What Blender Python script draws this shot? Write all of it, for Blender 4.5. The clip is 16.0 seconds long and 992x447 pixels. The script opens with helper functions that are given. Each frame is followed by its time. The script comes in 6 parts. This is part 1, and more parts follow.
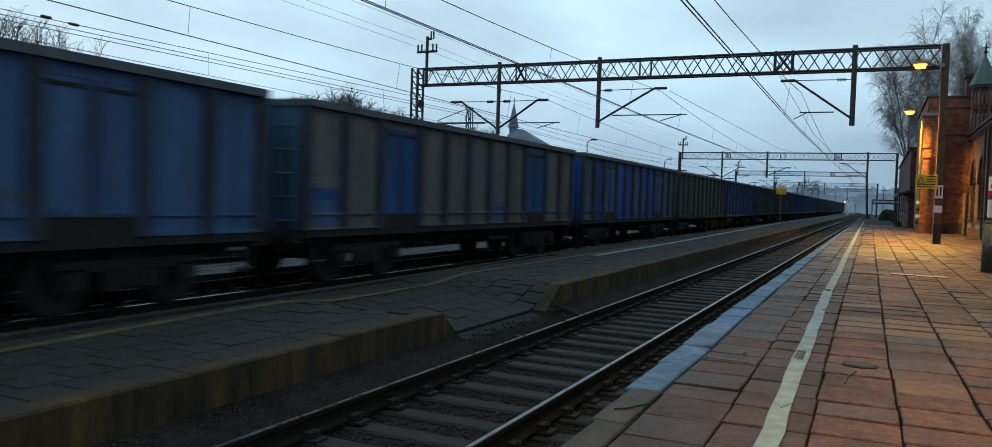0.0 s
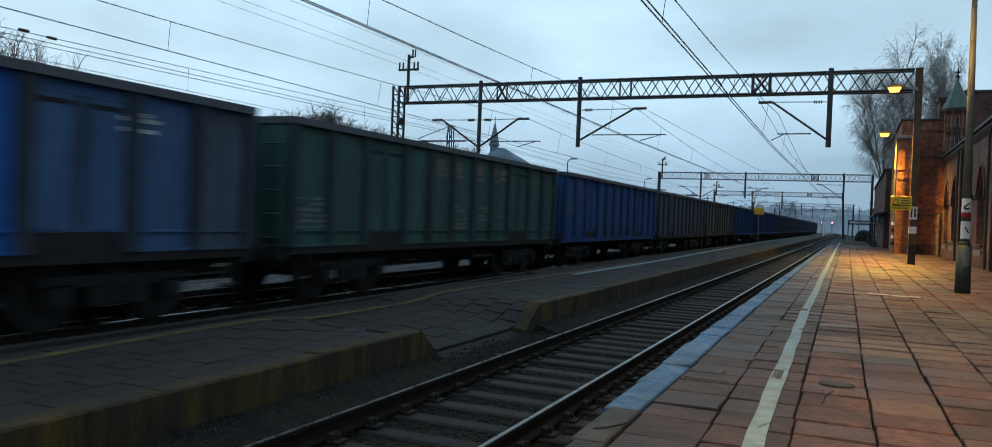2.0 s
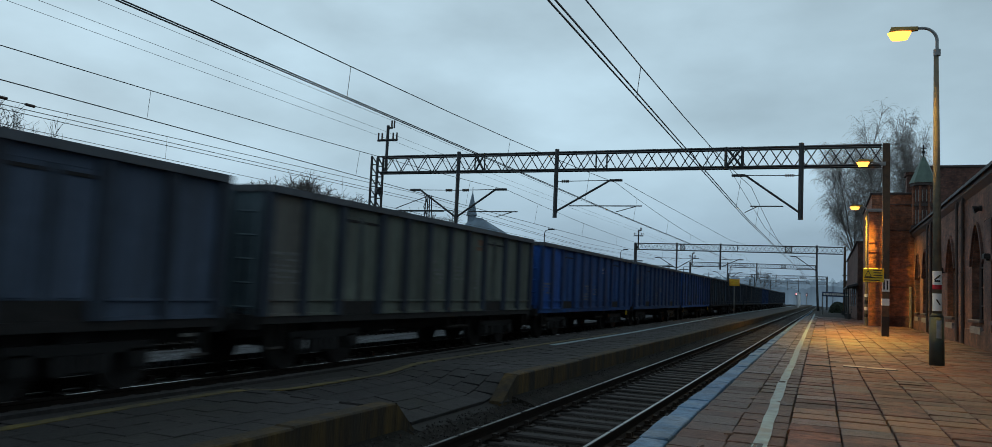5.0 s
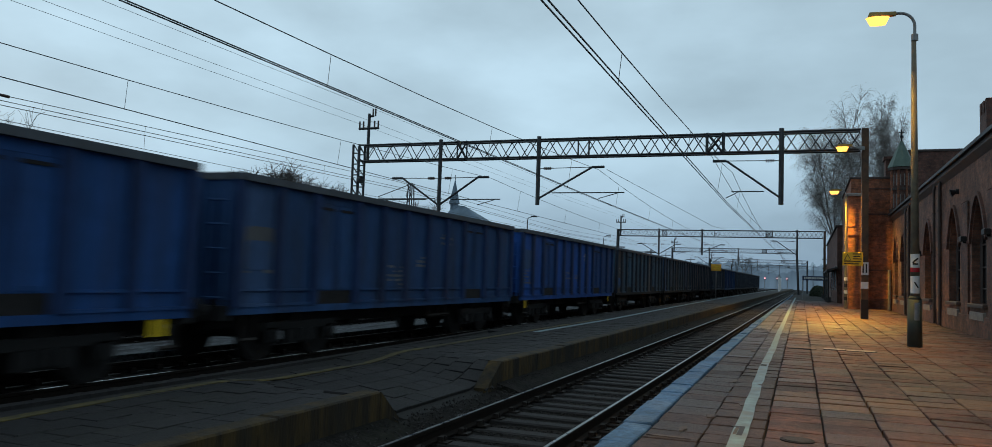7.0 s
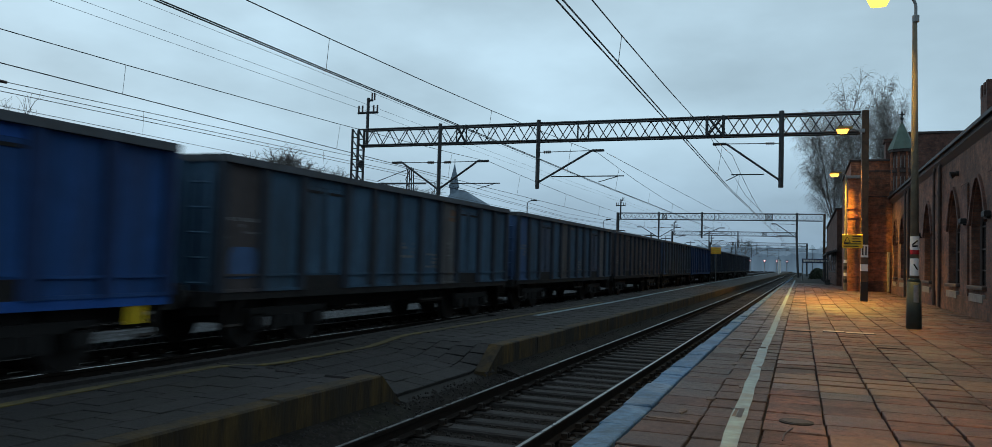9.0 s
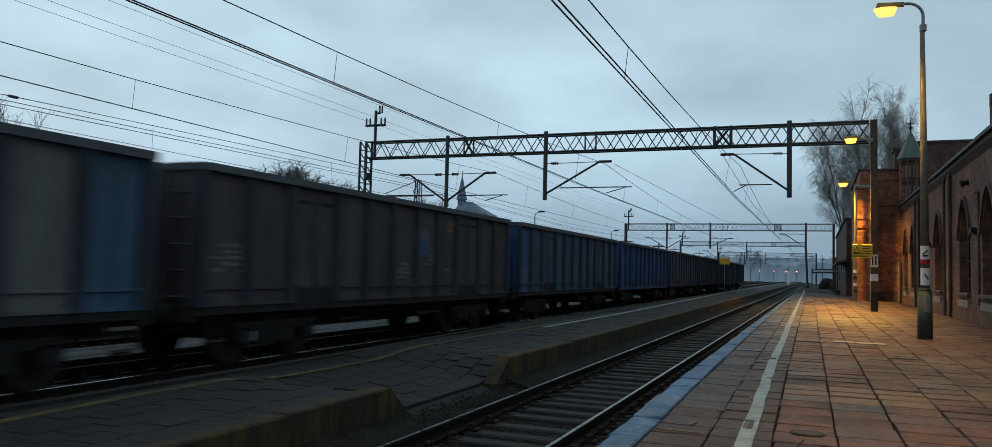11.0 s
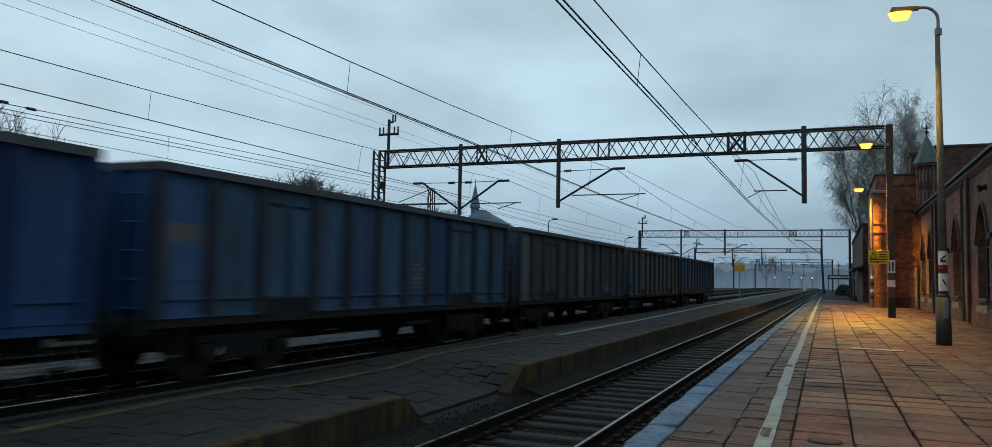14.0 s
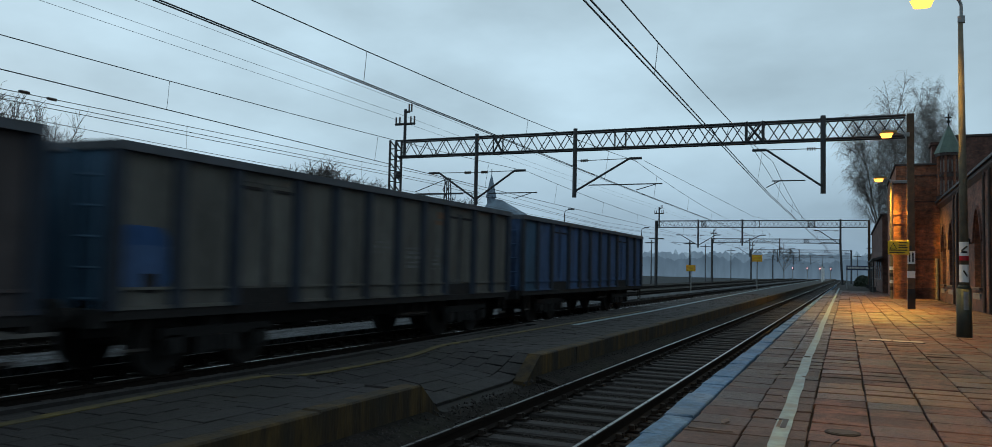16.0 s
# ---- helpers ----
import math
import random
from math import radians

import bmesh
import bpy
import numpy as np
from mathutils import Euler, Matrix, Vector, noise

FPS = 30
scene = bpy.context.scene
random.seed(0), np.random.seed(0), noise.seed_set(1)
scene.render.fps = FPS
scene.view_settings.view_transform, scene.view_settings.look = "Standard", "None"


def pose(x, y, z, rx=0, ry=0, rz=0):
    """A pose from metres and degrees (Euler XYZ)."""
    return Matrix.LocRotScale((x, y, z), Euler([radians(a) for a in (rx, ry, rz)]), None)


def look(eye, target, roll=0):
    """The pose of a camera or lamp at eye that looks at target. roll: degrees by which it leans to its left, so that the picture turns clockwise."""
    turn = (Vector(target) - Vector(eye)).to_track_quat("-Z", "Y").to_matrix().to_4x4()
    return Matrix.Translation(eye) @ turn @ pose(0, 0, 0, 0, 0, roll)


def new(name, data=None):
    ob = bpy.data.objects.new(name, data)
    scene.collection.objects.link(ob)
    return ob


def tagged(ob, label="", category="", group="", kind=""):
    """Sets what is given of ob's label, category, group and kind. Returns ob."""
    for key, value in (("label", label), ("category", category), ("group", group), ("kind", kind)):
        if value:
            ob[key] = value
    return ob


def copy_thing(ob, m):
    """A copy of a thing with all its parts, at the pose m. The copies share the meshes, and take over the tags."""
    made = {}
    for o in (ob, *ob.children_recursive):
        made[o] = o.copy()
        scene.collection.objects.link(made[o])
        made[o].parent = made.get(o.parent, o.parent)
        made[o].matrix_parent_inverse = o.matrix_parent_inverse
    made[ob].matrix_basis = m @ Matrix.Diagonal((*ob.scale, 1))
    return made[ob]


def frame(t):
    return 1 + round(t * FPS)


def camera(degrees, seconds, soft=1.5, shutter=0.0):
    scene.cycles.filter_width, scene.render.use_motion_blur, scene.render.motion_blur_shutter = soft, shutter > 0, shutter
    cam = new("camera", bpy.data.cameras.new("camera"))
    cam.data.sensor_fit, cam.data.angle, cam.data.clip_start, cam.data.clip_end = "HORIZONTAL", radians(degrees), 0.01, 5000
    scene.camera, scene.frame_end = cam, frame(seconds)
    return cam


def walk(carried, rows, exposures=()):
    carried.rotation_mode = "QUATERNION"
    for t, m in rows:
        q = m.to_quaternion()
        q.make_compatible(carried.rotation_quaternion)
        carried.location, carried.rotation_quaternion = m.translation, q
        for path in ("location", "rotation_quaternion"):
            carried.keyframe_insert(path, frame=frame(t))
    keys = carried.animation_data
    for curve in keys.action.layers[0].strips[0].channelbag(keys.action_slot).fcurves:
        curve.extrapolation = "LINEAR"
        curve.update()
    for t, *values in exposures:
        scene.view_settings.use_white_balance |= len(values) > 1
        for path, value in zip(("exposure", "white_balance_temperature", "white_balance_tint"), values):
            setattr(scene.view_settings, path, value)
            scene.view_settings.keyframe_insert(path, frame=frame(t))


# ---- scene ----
cam = camera(63.74, 16.0, soft=0.75, shutter=0.55)
EYE = (3.327, 0.0, 1.805)

PATH = [
    (0.0, look(EYE, (-0.961, 9.028, 1.472), 1.87)),
    (0.5, look(EYE, (-0.836, 9.083, 1.392), 2.23)),
    (1.0, look(EYE, (-0.726, 9.132, 1.369), 2.32)),
    (1.5, look(EYE, (-0.711, 9.141, 1.428), 2.37)),
    (2.0, look(EYE, (-0.746, 9.133, 1.708), 2.28)),
    (2.5, look(EYE, (-0.681, 9.158, 2.085), 2.25)),
    (3.0, look(EYE, (-0.578, 9.184, 2.444), 2.35)),
    (5.5, look(EYE, (-0.460, 9.222, 2.596), 2.62)),
    (6.0, look(EYE, (-0.343, 9.275, 2.517), 2.54)),
    (6.5, look(EYE, (-0.267, 9.307, 2.487), 2.26)),
    (7.0, look(EYE, (-0.305, 9.295, 2.449), 1.93)),
    (7.5, look(EYE, (-0.324, 9.291, 2.397), 1.82)),
    (8.0, look(EYE, (-0.287, 9.308, 2.351), 1.72)),
    (8.5, look(EYE, (-0.267, 9.320, 2.283), 1.65)),
    (9.0, look(EYE, (-0.301, 9.308, 2.249), 1.69)),
    (9.5, look(EYE, (-0.351, 9.283, 2.345), 1.66)),
    (12.0, look(EYE, (-0.398, 9.262, 2.396), 1.37)),
    (12.5, look(EYE, (-0.420, 9.256, 2.343), 1.34)),
    (13.0, look(EYE, (-0.460, 9.243, 2.284), 1.23)),
    (13.5, look(EYE, (-0.516, 9.216, 2.360), 1.19)),
    (14.0, look(EYE, (-0.548, 9.194, 2.487), 1.11)),
    (14.5, look(EYE, (-0.601, 9.172, 2.474), 1.10)),
    (15.0, look(EYE, (-0.623, 9.165, 2.444), 1.19)),
    (15.5, look(EYE, (-0.639, 9.161, 2.400), 1.18)),
    (16.0, look(EYE, (-0.734, 9.122, 2.355), 1.28)),
]
walk(cam, PATH, exposures=[(0.0, 0.33, 6530, 10), (2.0, 0.31, 6460, 10), (3.2, 0.08, 6600, 10.5), (5.5, 0.0, 6740, 11), (8.0, 0.06, 6570, 10.5), (9.0, 0.08, 6600, 10.5), (12.0, 0.04, 6740, 11), (16.0, 0.04, 6720, 11)])

# ---- sky and light ----
world = bpy.data.worlds.new("sky")
scene.world = world
world.use_nodes = True
wn, wl = world.node_tree.nodes, world.node_tree.links
wn.clear()
w_out = wn.new("ShaderNodeOutputWorld")
w_bg = wn.new("ShaderNodeBackground")
w_sky = wn.new("ShaderNodeTexSky")
w_sky.sky_type, w_sky.sun_disc = "NISHITA", False
w_sky.sun_elevation, w_sky.sun_rotation = radians(4), radians(-60)
w_tc = wn.new("ShaderNodeTexCoord")
w_sep = wn.new("ShaderNodeSeparateXYZ")
wl.new(w_tc.outputs["Generated"], w_sep.inputs[0])
# overcast deck: grey-blue near the horizon, paler above
w_ramp = wn.new("ShaderNodeValToRGB")
w_ramp.color_ramp.elements[0].position, w_ramp.color_ramp.elements[0].color = 0.0, (0.20, 0.31, 0.425, 1)
w_ramp.color_ramp.elements[1].position, w_ramp.color_ramp.elements[1].color = 0.55, (0.41, 0.56, 0.66, 1)
e = w_ramp.color_ramp.elements.new(0.16)
e.color = (0.40, 0.57, 0.69, 1)
wl.new(w_sep.outputs["Z"], w_ramp.inputs[0])
w_map = wn.new("ShaderNodeMapping")
w_map.inputs["Scale"].default_value = (1.5, 1.5, 3.4)
wl.new(w_tc.outputs["Generated"], w_map.inputs[0])
w_noise = wn.new("ShaderNodeTexNoise")
w_noise.inputs["Scale"].default_value, w_noise.inputs["Detail"].default_value = 2.6, 5
wl.new(w_map.outputs[0], w_noise.inputs[0])
w_cl = wn.new("ShaderNodeMapRange")
w_cl.inputs["From Min"].default_value, w_cl.inputs["From Max"].default_value = 0.3, 0.7
w_cl.inputs["To Min"].default_value, w_cl.inputs["To Max"].default_value = 0.82, 1.15
wl.new(w_noise.outputs[0], w_cl.inputs[0])
# the deck is thinner and brighter over the yard beyond the train
w_dot = wn.new("ShaderNodeVectorMath")
w_dot.operation = "DOT_PRODUCT"
w_dot.inputs[1].default_value = (-0.64, 0.77, 0.0)
wl.new(w_tc.outputs["Generated"], w_dot.inputs[0])
w_west = wn.new("ShaderNodeMapRange")
w_west.inputs["From Min"].default_value, w_west.inputs["From Max"].default_value = 0.45, 1.0
w_west.inputs["To Min"].default_value, w_west.inputs["To Max"].default_value = 0.85, 1.26
wl.new(w_dot.outputs["Value"], w_west.inputs[0])
w_mul = wn.new("ShaderNodeMath")
w_mul.operation = "MULTIPLY"
wl.new(w_cl.outputs[0], w_mul.inputs[0])
wl.new(w_west.outputs[0], w_mul.inputs[1])
w_tint = wn.new("ShaderNodeVectorMath")
w_tint.operation = "SCALE"
wl.new(w_ramp.outputs[0], w_tint.inputs[0])
wl.new(w_mul.outputs[0], w_tint.inputs["Scale"])
w_bg2 = wn.new("ShaderNodeBackground")
wl.new(w_sky.outputs[0], w_bg.inputs[0])
w_bg.inputs[1].default_value = 0.05
wl.new(w_tint.outputs[0], w_bg2.inputs[0])
w_bg2.inputs[1].default_value = 1.0
w_mix = wn.new("ShaderNodeMixShader")
w_mix.inputs[0].default_value = 0.95
wl.new(w_bg.outputs[0], w_mix.inputs[1])
wl.new(w_bg2.outputs[0], w_mix.inputs[2])
wl.new(w_mix.outputs[0], w_out.inputs[0])

sun_data = bpy.data.lights.new("sun", "SUN")
sun_data.energy, sun_data.angle, sun_data.color = 0.12, radians(40), (0.75, 0.87, 1.0)
sun = new("sun", sun_data)
sun.matrix_world = look((-60, 40, 60), (0, 20, 0))


def sodium(x, y, z, watts, across=0.36):
    d = bpy.data.lights.new("sodium_light", "SPOT")
    d.energy, d.color, d.shadow_soft_size = watts, (1.0, 0.56, 0.07), 0.15
    d.spot_size, d.spot_blend = radians(146), 1.0
    ob = new("sodium_light", d)
    # a street lantern throws its light along the platform rather than across it
    ob.location, ob.scale = (x, y, z), (across, 1.0, 1.0)


sodium(4.90, 4.6, 8.46, 3100, 0.27)
sodium(4.90, 22.0, 8.46, 3700, 0.27)
sodium(4.55, 39.15, 7.80, 12500, 0.29)
sodium(4.95, 55.4, 7.82, 4200, 0.8)


# ---- materials ----
def surface(name, base, second=None, scale=3.0, rough=0.8, bump=0.0, bump_scale=40.0, metal=0.0, stain=None, stain_scale=0.6,
            stain_amount=0.5, stretch=(1, 1, 1), vary=0.0, glow=0.0, coords="Object", spec=0.4, rvary=0.0, spots=0.0):
    """A weathered surface: two colours in a noise, a stain at a larger scale, relief, and a change of value from piece to piece."""
    m = bpy.data.materials.new(name)
    m.use_nodes = True
    n, l = m.node_tree.nodes, m.node_tree.links
    b = n["Principled BSDF"]
    b.inputs["Roughness"].default_value, b.inputs["Metallic"].default_value = rough, metal
    b.inputs["Specular IOR Level"].default_value = spec
    tc = n.new("ShaderNodeTexCoord")
    mp = n.new("ShaderNodeMapping")
    mp.inputs["Scale"].default_value = stretch
    if coords == "World":
        g = n.new("ShaderNodeNewGeometry")
        l.new(g.outputs["Position"], mp.inputs[0])
    else:
        l.new(tc.outputs[coords], mp.inputs[0])
    second = second or tuple(c * 0.65 for c in base)
    nz = n.new("ShaderNodeTexNoise")
    nz.inputs["Scale"].default_value, nz.inputs["Detail"].default_value, nz.inputs["Roughness"].default_value = scale, 6, 0.65
    l.new(mp.outputs[0], nz.inputs[0])
    rp = n.new("ShaderNodeValToRGB")
    rp.color_ramp.elements[0].position, rp.color_ramp.elements[1].position = 0.35, 0.68
    rp.color_ramp.elements[0].color, rp.color_ramp.elements[1].color = (*second, 1), (*base, 1)
    l.new(nz.outputs[0], rp.inputs[0])
    col = rp.outputs[0]
    if stain:
        sn = n.new("ShaderNodeTexNoise")
        sn.inputs["Scale"].default_value, sn.inputs["Detail"].default_value = stain_scale, 4
        l.new(mp.outputs[0], sn.inputs[0])
        sr = n.new("ShaderNodeMapRange")
        sr.inputs["From Min"].default_value, sr.inputs["From Max"].default_value = 0.48, 0.68
        sr.inputs["To Max"].default_value = stain_amount
        l.new(sn.outputs[0], sr.inputs[0])
        mx = n.new("ShaderNodeMixRGB")
        mx.inputs[2].default_value = (*stain, 1)
        l.new(sr.outputs[0], mx.inputs[0])
        l.new(col, mx.inputs[1])
        col = mx.outputs[0]
    if spots:
        pn = n.new("ShaderNodeTexNoise")
        pn.inputs["Scale"].default_value, pn.inputs["Detail"].default_value, pn.inputs["Roughness"].default_value = 9.0, 8, 0.75
        l.new(mp.outputs[0], pn.inputs[0])
        pr = n.new("ShaderNodeMapRange")
        pr.inputs["From Min"].default_value, pr.inputs["From Max"].default_value = 0.35, 0.65
        pr.inputs["To Min"].default_value, pr.inputs["To Max"].default_value = 1 - spots, 1 + spots * 0.6
        l.new(pn.outputs[0], pr.inputs[0])
        ps = n.new("ShaderNodeVectorMath")
        ps.operation = "SCALE"
        l.new(col, ps.inputs[0])
        l.new(pr.outputs[0], ps.inputs["Scale"])
        col = ps.outputs[0]
    if vary:
        oi = n.new("ShaderNodeObjectInfo")
        gi = n.new("ShaderNodeNewGeometry")
        ad = n.new("ShaderNodeMath")
        ad.operation = "ADD"
        l.new(oi.outputs["Random"], ad.inputs[0])
        l.new(gi.outputs["Random Per Island"], ad.inputs[1])
        mr = n.new("ShaderNodeMapRange")
        mr.inputs["From Max"].default_value = 2.0
        mr.inputs["To Min"].default_value, mr.inputs["To Max"].default_value = 1 - vary, 1 + vary
        l.new(ad.outputs[0], mr.inputs[0])
        sc = n.new("ShaderNodeVectorMath")
        sc.operation = "SCALE"
        l.new(col, sc.inputs[0])
        l.new(mr.outputs[0], sc.inputs["Scale"])
        col = sc.outputs[0]
    l.new(col, b.inputs["Base Color"])
    rr = n.new("ShaderNodeMapRange")
    rr.inputs["To Min"].default_value, rr.inputs["To Max"].default_value = max(0.05, rough - 0.12), min(1, rough + 0.1)
    l.new(nz.outputs[0], rr.inputs[0])
    if rvary:
        ra = n.new("ShaderNodeMath")
        ra.operation = "MULTIPLY_ADD"
        ra.inputs[1].default_value = rvary
        l.new(ad.outputs[0], ra.inputs[0])
        l.new(rr.outputs[0], ra.inputs[2])
        rs = n.new("ShaderNodeMath")
        rs.operation = "SUBTRACT"
        rs.inputs[1].default_value = rvary
        l.new(ra.outputs[0], rs.inputs[0])
        l.new(rs.outputs[0], b.inputs["Roughness"])
    else:
        l.new(rr.outputs[0], b.inputs["Roughness"])
    if bump:
        bn = n.new("ShaderNodeTexNoise")
        bn.inputs["Scale"].default_value, bn.inputs["Detail"].default_value = bump_scale, 5
        l.new(mp.outputs[0], bn.inputs[0])
        bp = n.new("ShaderNodeBump")
        bp.inputs["Strength"].default_value, bp.inputs["Distance"].default_value = bump, 0.02
        l.new(bn.outputs[0], bp.inputs["Height"])
        l.new(bp.outputs[0], b.inputs["Normal"])
    return m


def glowing(name, colour, strength):
    m = bpy.data.materials.new(name)
    m.use_nodes = True
    b = m.node_tree.nodes["Principled BSDF"]
    b.inputs["Base Color"].default_value = (*colour, 1)
    b.inputs["Emission Color"].default_value = (*colour, 1)
    b.inputs["Emission Strength"].default_value = strength
    return m


def brickwork(name, a, b_, mortar, rough=0.85):
    """Brick with courses of 7.7 cm, for walls whose bricks are too far off to tell apart."""
    m = bpy.data.materials.new(name)
    m.use_nodes = True
    n, l = m.node_tree.nodes, m.node_tree.links
    b = n["Principled BSDF"]
    b.inputs["Roughness"].default_value = rough
    g = n.new("ShaderNodeNewGeometry")
    sp = n.new("ShaderNodeSeparateXYZ")
    l.new(g.outputs["Position"], sp.inputs[0])
    ad = n.new("ShaderNodeMath")
    ad.operation = "ADD"
    l.new(sp.outputs[0], ad.inputs[0])
    l.new(sp.outputs[1], ad.inputs[1])
    cb = n.new("ShaderNodeCombineXYZ")
    l.new(ad.outputs[0], cb.inputs[0])
    l.new(sp.outputs[2], cb.inputs[1])
    bt = n.new("ShaderNodeTexBrick")
    bt.inputs["Scale"].default_value = 1.0
    bt.inputs["Brick Width"].default_value, bt.inputs["Row Height"].default_value = 0.26, 0.077
    bt.inputs["Mortar Size"].default_value, bt.inputs["Bias"].default_value = 0.006, 0.0
    bt.inputs["Color1"].default_value, bt.inputs["Color2"].default_value, bt.inputs["Mortar"].default_value = (*a, 1), (*b_, 1), (*mortar, 1)
    l.new(cb.outputs[0], bt.inputs[0])
    nz = n.new("ShaderNodeTexNoise")
    nz.inputs["Scale"].default_value, nz.inputs["Detail"].default_value = 0.7, 6
    l.new(g.outputs["Position"], nz.inputs[0])
    mr = n.new("ShaderNodeMapRange")
    mr.inputs["From Min"].default_value, mr.inputs["From Max"].default_value = 0.3, 0.7
    mr.inputs["To Min"].default_value, mr.inputs["To Max"].default_value = 0.45, 1.35
    l.new(nz.outputs[0], mr.inputs[0])
    sc = n.new("ShaderNodeVectorMath")
    sc.operation = "SCALE"
    l.new(bt.outputs[0], sc.inputs[0])
    l.new(mr.outputs[0], sc.inputs["Scale"])
    # soot at the scale of a few bricks, and single pale, spalled bricks
    fine = n.new("ShaderNodeTexNoise")
    fine.inputs["Scale"].default_value, fine.inputs["Detail"].default_value, fine.inputs["Roughness"].default_value = 3.4, 7, 0.7
    l.new(g.outputs["Position"], fine.inputs[0])
    fr = n.new("ShaderNodeMapRange")
    fr.inputs["From Min"].default_value, fr.inputs["From Max"].default_value = 0.32, 0.68
    fr.inputs["To Min"].default_value, fr.inputs["To Max"].default_value = 0.45, 1.5
    l.new(fine.outputs[0], fr.inputs[0])
    s2 = n.new("ShaderNodeVectorMath")
    s2.operation = "SCALE"
    l.new(sc.outputs[0], s2.inputs[0])
    l.new(fr.outputs[0], s2.inputs["Scale"])
    chip = n.new("ShaderNodeTexBrick")
    chip.inputs["Scale"].default_value, chip.inputs["Bias"].default_value = 1.0, -0.94
    chip.inputs["Brick Width"].default_value, chip.inputs["Row Height"].default_value = 0.26, 0.077
    chip.inputs["Mortar Size"].default_value = 0.006
    chip.inputs["Color1"].default_value, chip.inputs["Color2"].default_value, chip.inputs["Mortar"].default_value = (0, 0, 0, 1), (1, 1, 1, 1), (0, 0, 0, 1)
    l.new(cb.outputs[0], chip.inputs[0])
    cp = n.new("ShaderNodeMixRGB")
    cp.inputs[2].default_value = (*(min(1.0, 0.16 + c * 1.3) for c in a), 1)
    l.new(chip.outputs[0], cp.inputs[0])
    l.new(s2.outputs[0], cp.inputs[1])
    l.new(cp.outputs[0], b.inputs["Base Color"])
    bp = n.new("ShaderNodeBump")
    bp.inputs["Strength"].default_value, bp.inputs["Distance"].default_value = 0.6, 0.01
    bp.invert = True
    l.new(bt.outputs["Fac"], bp.inputs["Height"])
    l.new(bp.outputs[0], b.inputs["Normal"])
    return m


M_soil = surface("dark_soil", (0.027, 0.0230, 0.0197), (0.0115, 0.0100, 0.0088), 1.5, 0.95, 0.9, 14, spots=0.5, spec=0.1, stain=(0.03, 0.033, 0.02), coords="World")
# mist over the land put into its colour, bluer and paler
M_field = surface("misty_rough_ground", (0.050, 0.058, 0.062), (0.026, 0.031, 0.034), 0.3, 0.95, 0.5, 3, spec=0.1, coords="World")
M_ballast = surface("ballast_stone", (0.034, 0.029, 0.026), (0.012, 0.0105, 0.010), 20, 0.9, 0.3, 60, vary=0.5, coords="World")
M_sleeper = surface("tarred_sleeper_wood", (0.044, 0.040, 0.039), (0.017, 0.0152, 0.0145), 6, 0.9, 0.6, 30, stretch=(0.3, 4, 1), spots=0.5, vary=0.45)
M_rail_head = surface("polished_rail_head", (0.24, 0.245, 0.25), (0.13, 0.125, 0.12), 5, 0.30, metal=1.0, coords="World")
M_rail = surface("rusty_rail", (0.018, 0.013, 0.0105), (0.009, 0.007, 0.006), 8, 0.85, 0.3, 60, spec=0.12, coords="World")
M_clip = surface("rusty_fastening", (0.020, 0.0135, 0.010), None, 20, 0.8)
M_slab = surface("platform_slab_concrete", (0.158, 0.0720, 0.0530), (0.064, 0.0300, 0.0230), 2.6, 0.55, 0.7, 55, stain=(0.016, 0.0105, 0.0085), stain_scale=1.1, stain_amount=0.85, vary=0.7, rvary=0.28, spots=0.65, spec=0.30, coords="World")
# grey of the reflected sky put into the slabs left of the line
M_slab_skylit = surface("skylit_grey_slab", (0.090, 0.055, 0.046), (0.040, 0.0245, 0.0205), 2.6, 0.58, 0.7, 55, stain=(0.018, 0.0145, 0.013), stain_scale=1.1, stain_amount=0.7, vary=0.5, rvary=0.2, spots=0.5, spec=0.30, coords="World")
M_slab_pale = surface("pale_platform_slab", (0.185, 0.098, 0.056), (0.095, 0.050, 0.030), 2.6, 0.55, 0.6, 55, stain=(0.05, 0.03, 0.02), stain_scale=1.1, stain_amount=0.5, vary=0.35, spots=0.45, spec=0.30, coords="World")
# yellow tint of the lamplight mixed into the cover's steel colour
M_cover = surface("worn_lamplit_cover", (0.46, 0.38, 0.27), (0.25, 0.20, 0.14), 6, 0.38, 0.2, 60, metal=0.5, spots=0.3, coords="World")
M_patch = surface("pale_mortar", (0.17, 0.125, 0.10), (0.09, 0.065, 0.055), 8, 0.8, 0.4, 40, spots=0.4, coords="World")
M_joint = surface("dirt_joint", (0.014, 0.012, 0.010), None, 8, 0.95, 0.5, 40, coords="World")
M_island = surface("island_paver_concrete", (0.0265, 0.0222, 0.0215), (0.0092, 0.0080, 0.0082), 1.3, 0.82, 0.6, 40, spots=0.6, stain=(0.014, 0.0125, 0.008), stain_scale=0.5, stain_amount=0.8, vary=0.35, coords="World")
M_wallp = surface("mossy_painted_kerb_wall", spots=0.5, base=(0.090, 0.053, 0.011), second=(0.016, 0.0115, 0.0065), scale=3.4, rough=0.9, bump=0.6, bump_scale=25, stain=(0.016, 0.014, 0.010), stain_scale=1.4, stain_amount=0.9, stretch=(1, 1, 0.2), coords="World")
M_blue = surface("worn_blue_edge_paint", (0.092, 0.195, 0.335), (0.052, 0.115, 0.20), 3, 0.6, 0.4, 40, spots=0.45, stain=(0.19, 0.23, 0.27), stain_scale=1.5, stain_amount=0.7, vary=0.4, spec=0.2, coords="World")
M_white = surface("worn_white_line", (0.27, 0.385, 0.42), (0.16, 0.215, 0.23), 5, 0.7, 0.2, 40, stain=(0.20, 0.20, 0.18), stain_scale=3, stain_amount=0.7, coords="World")
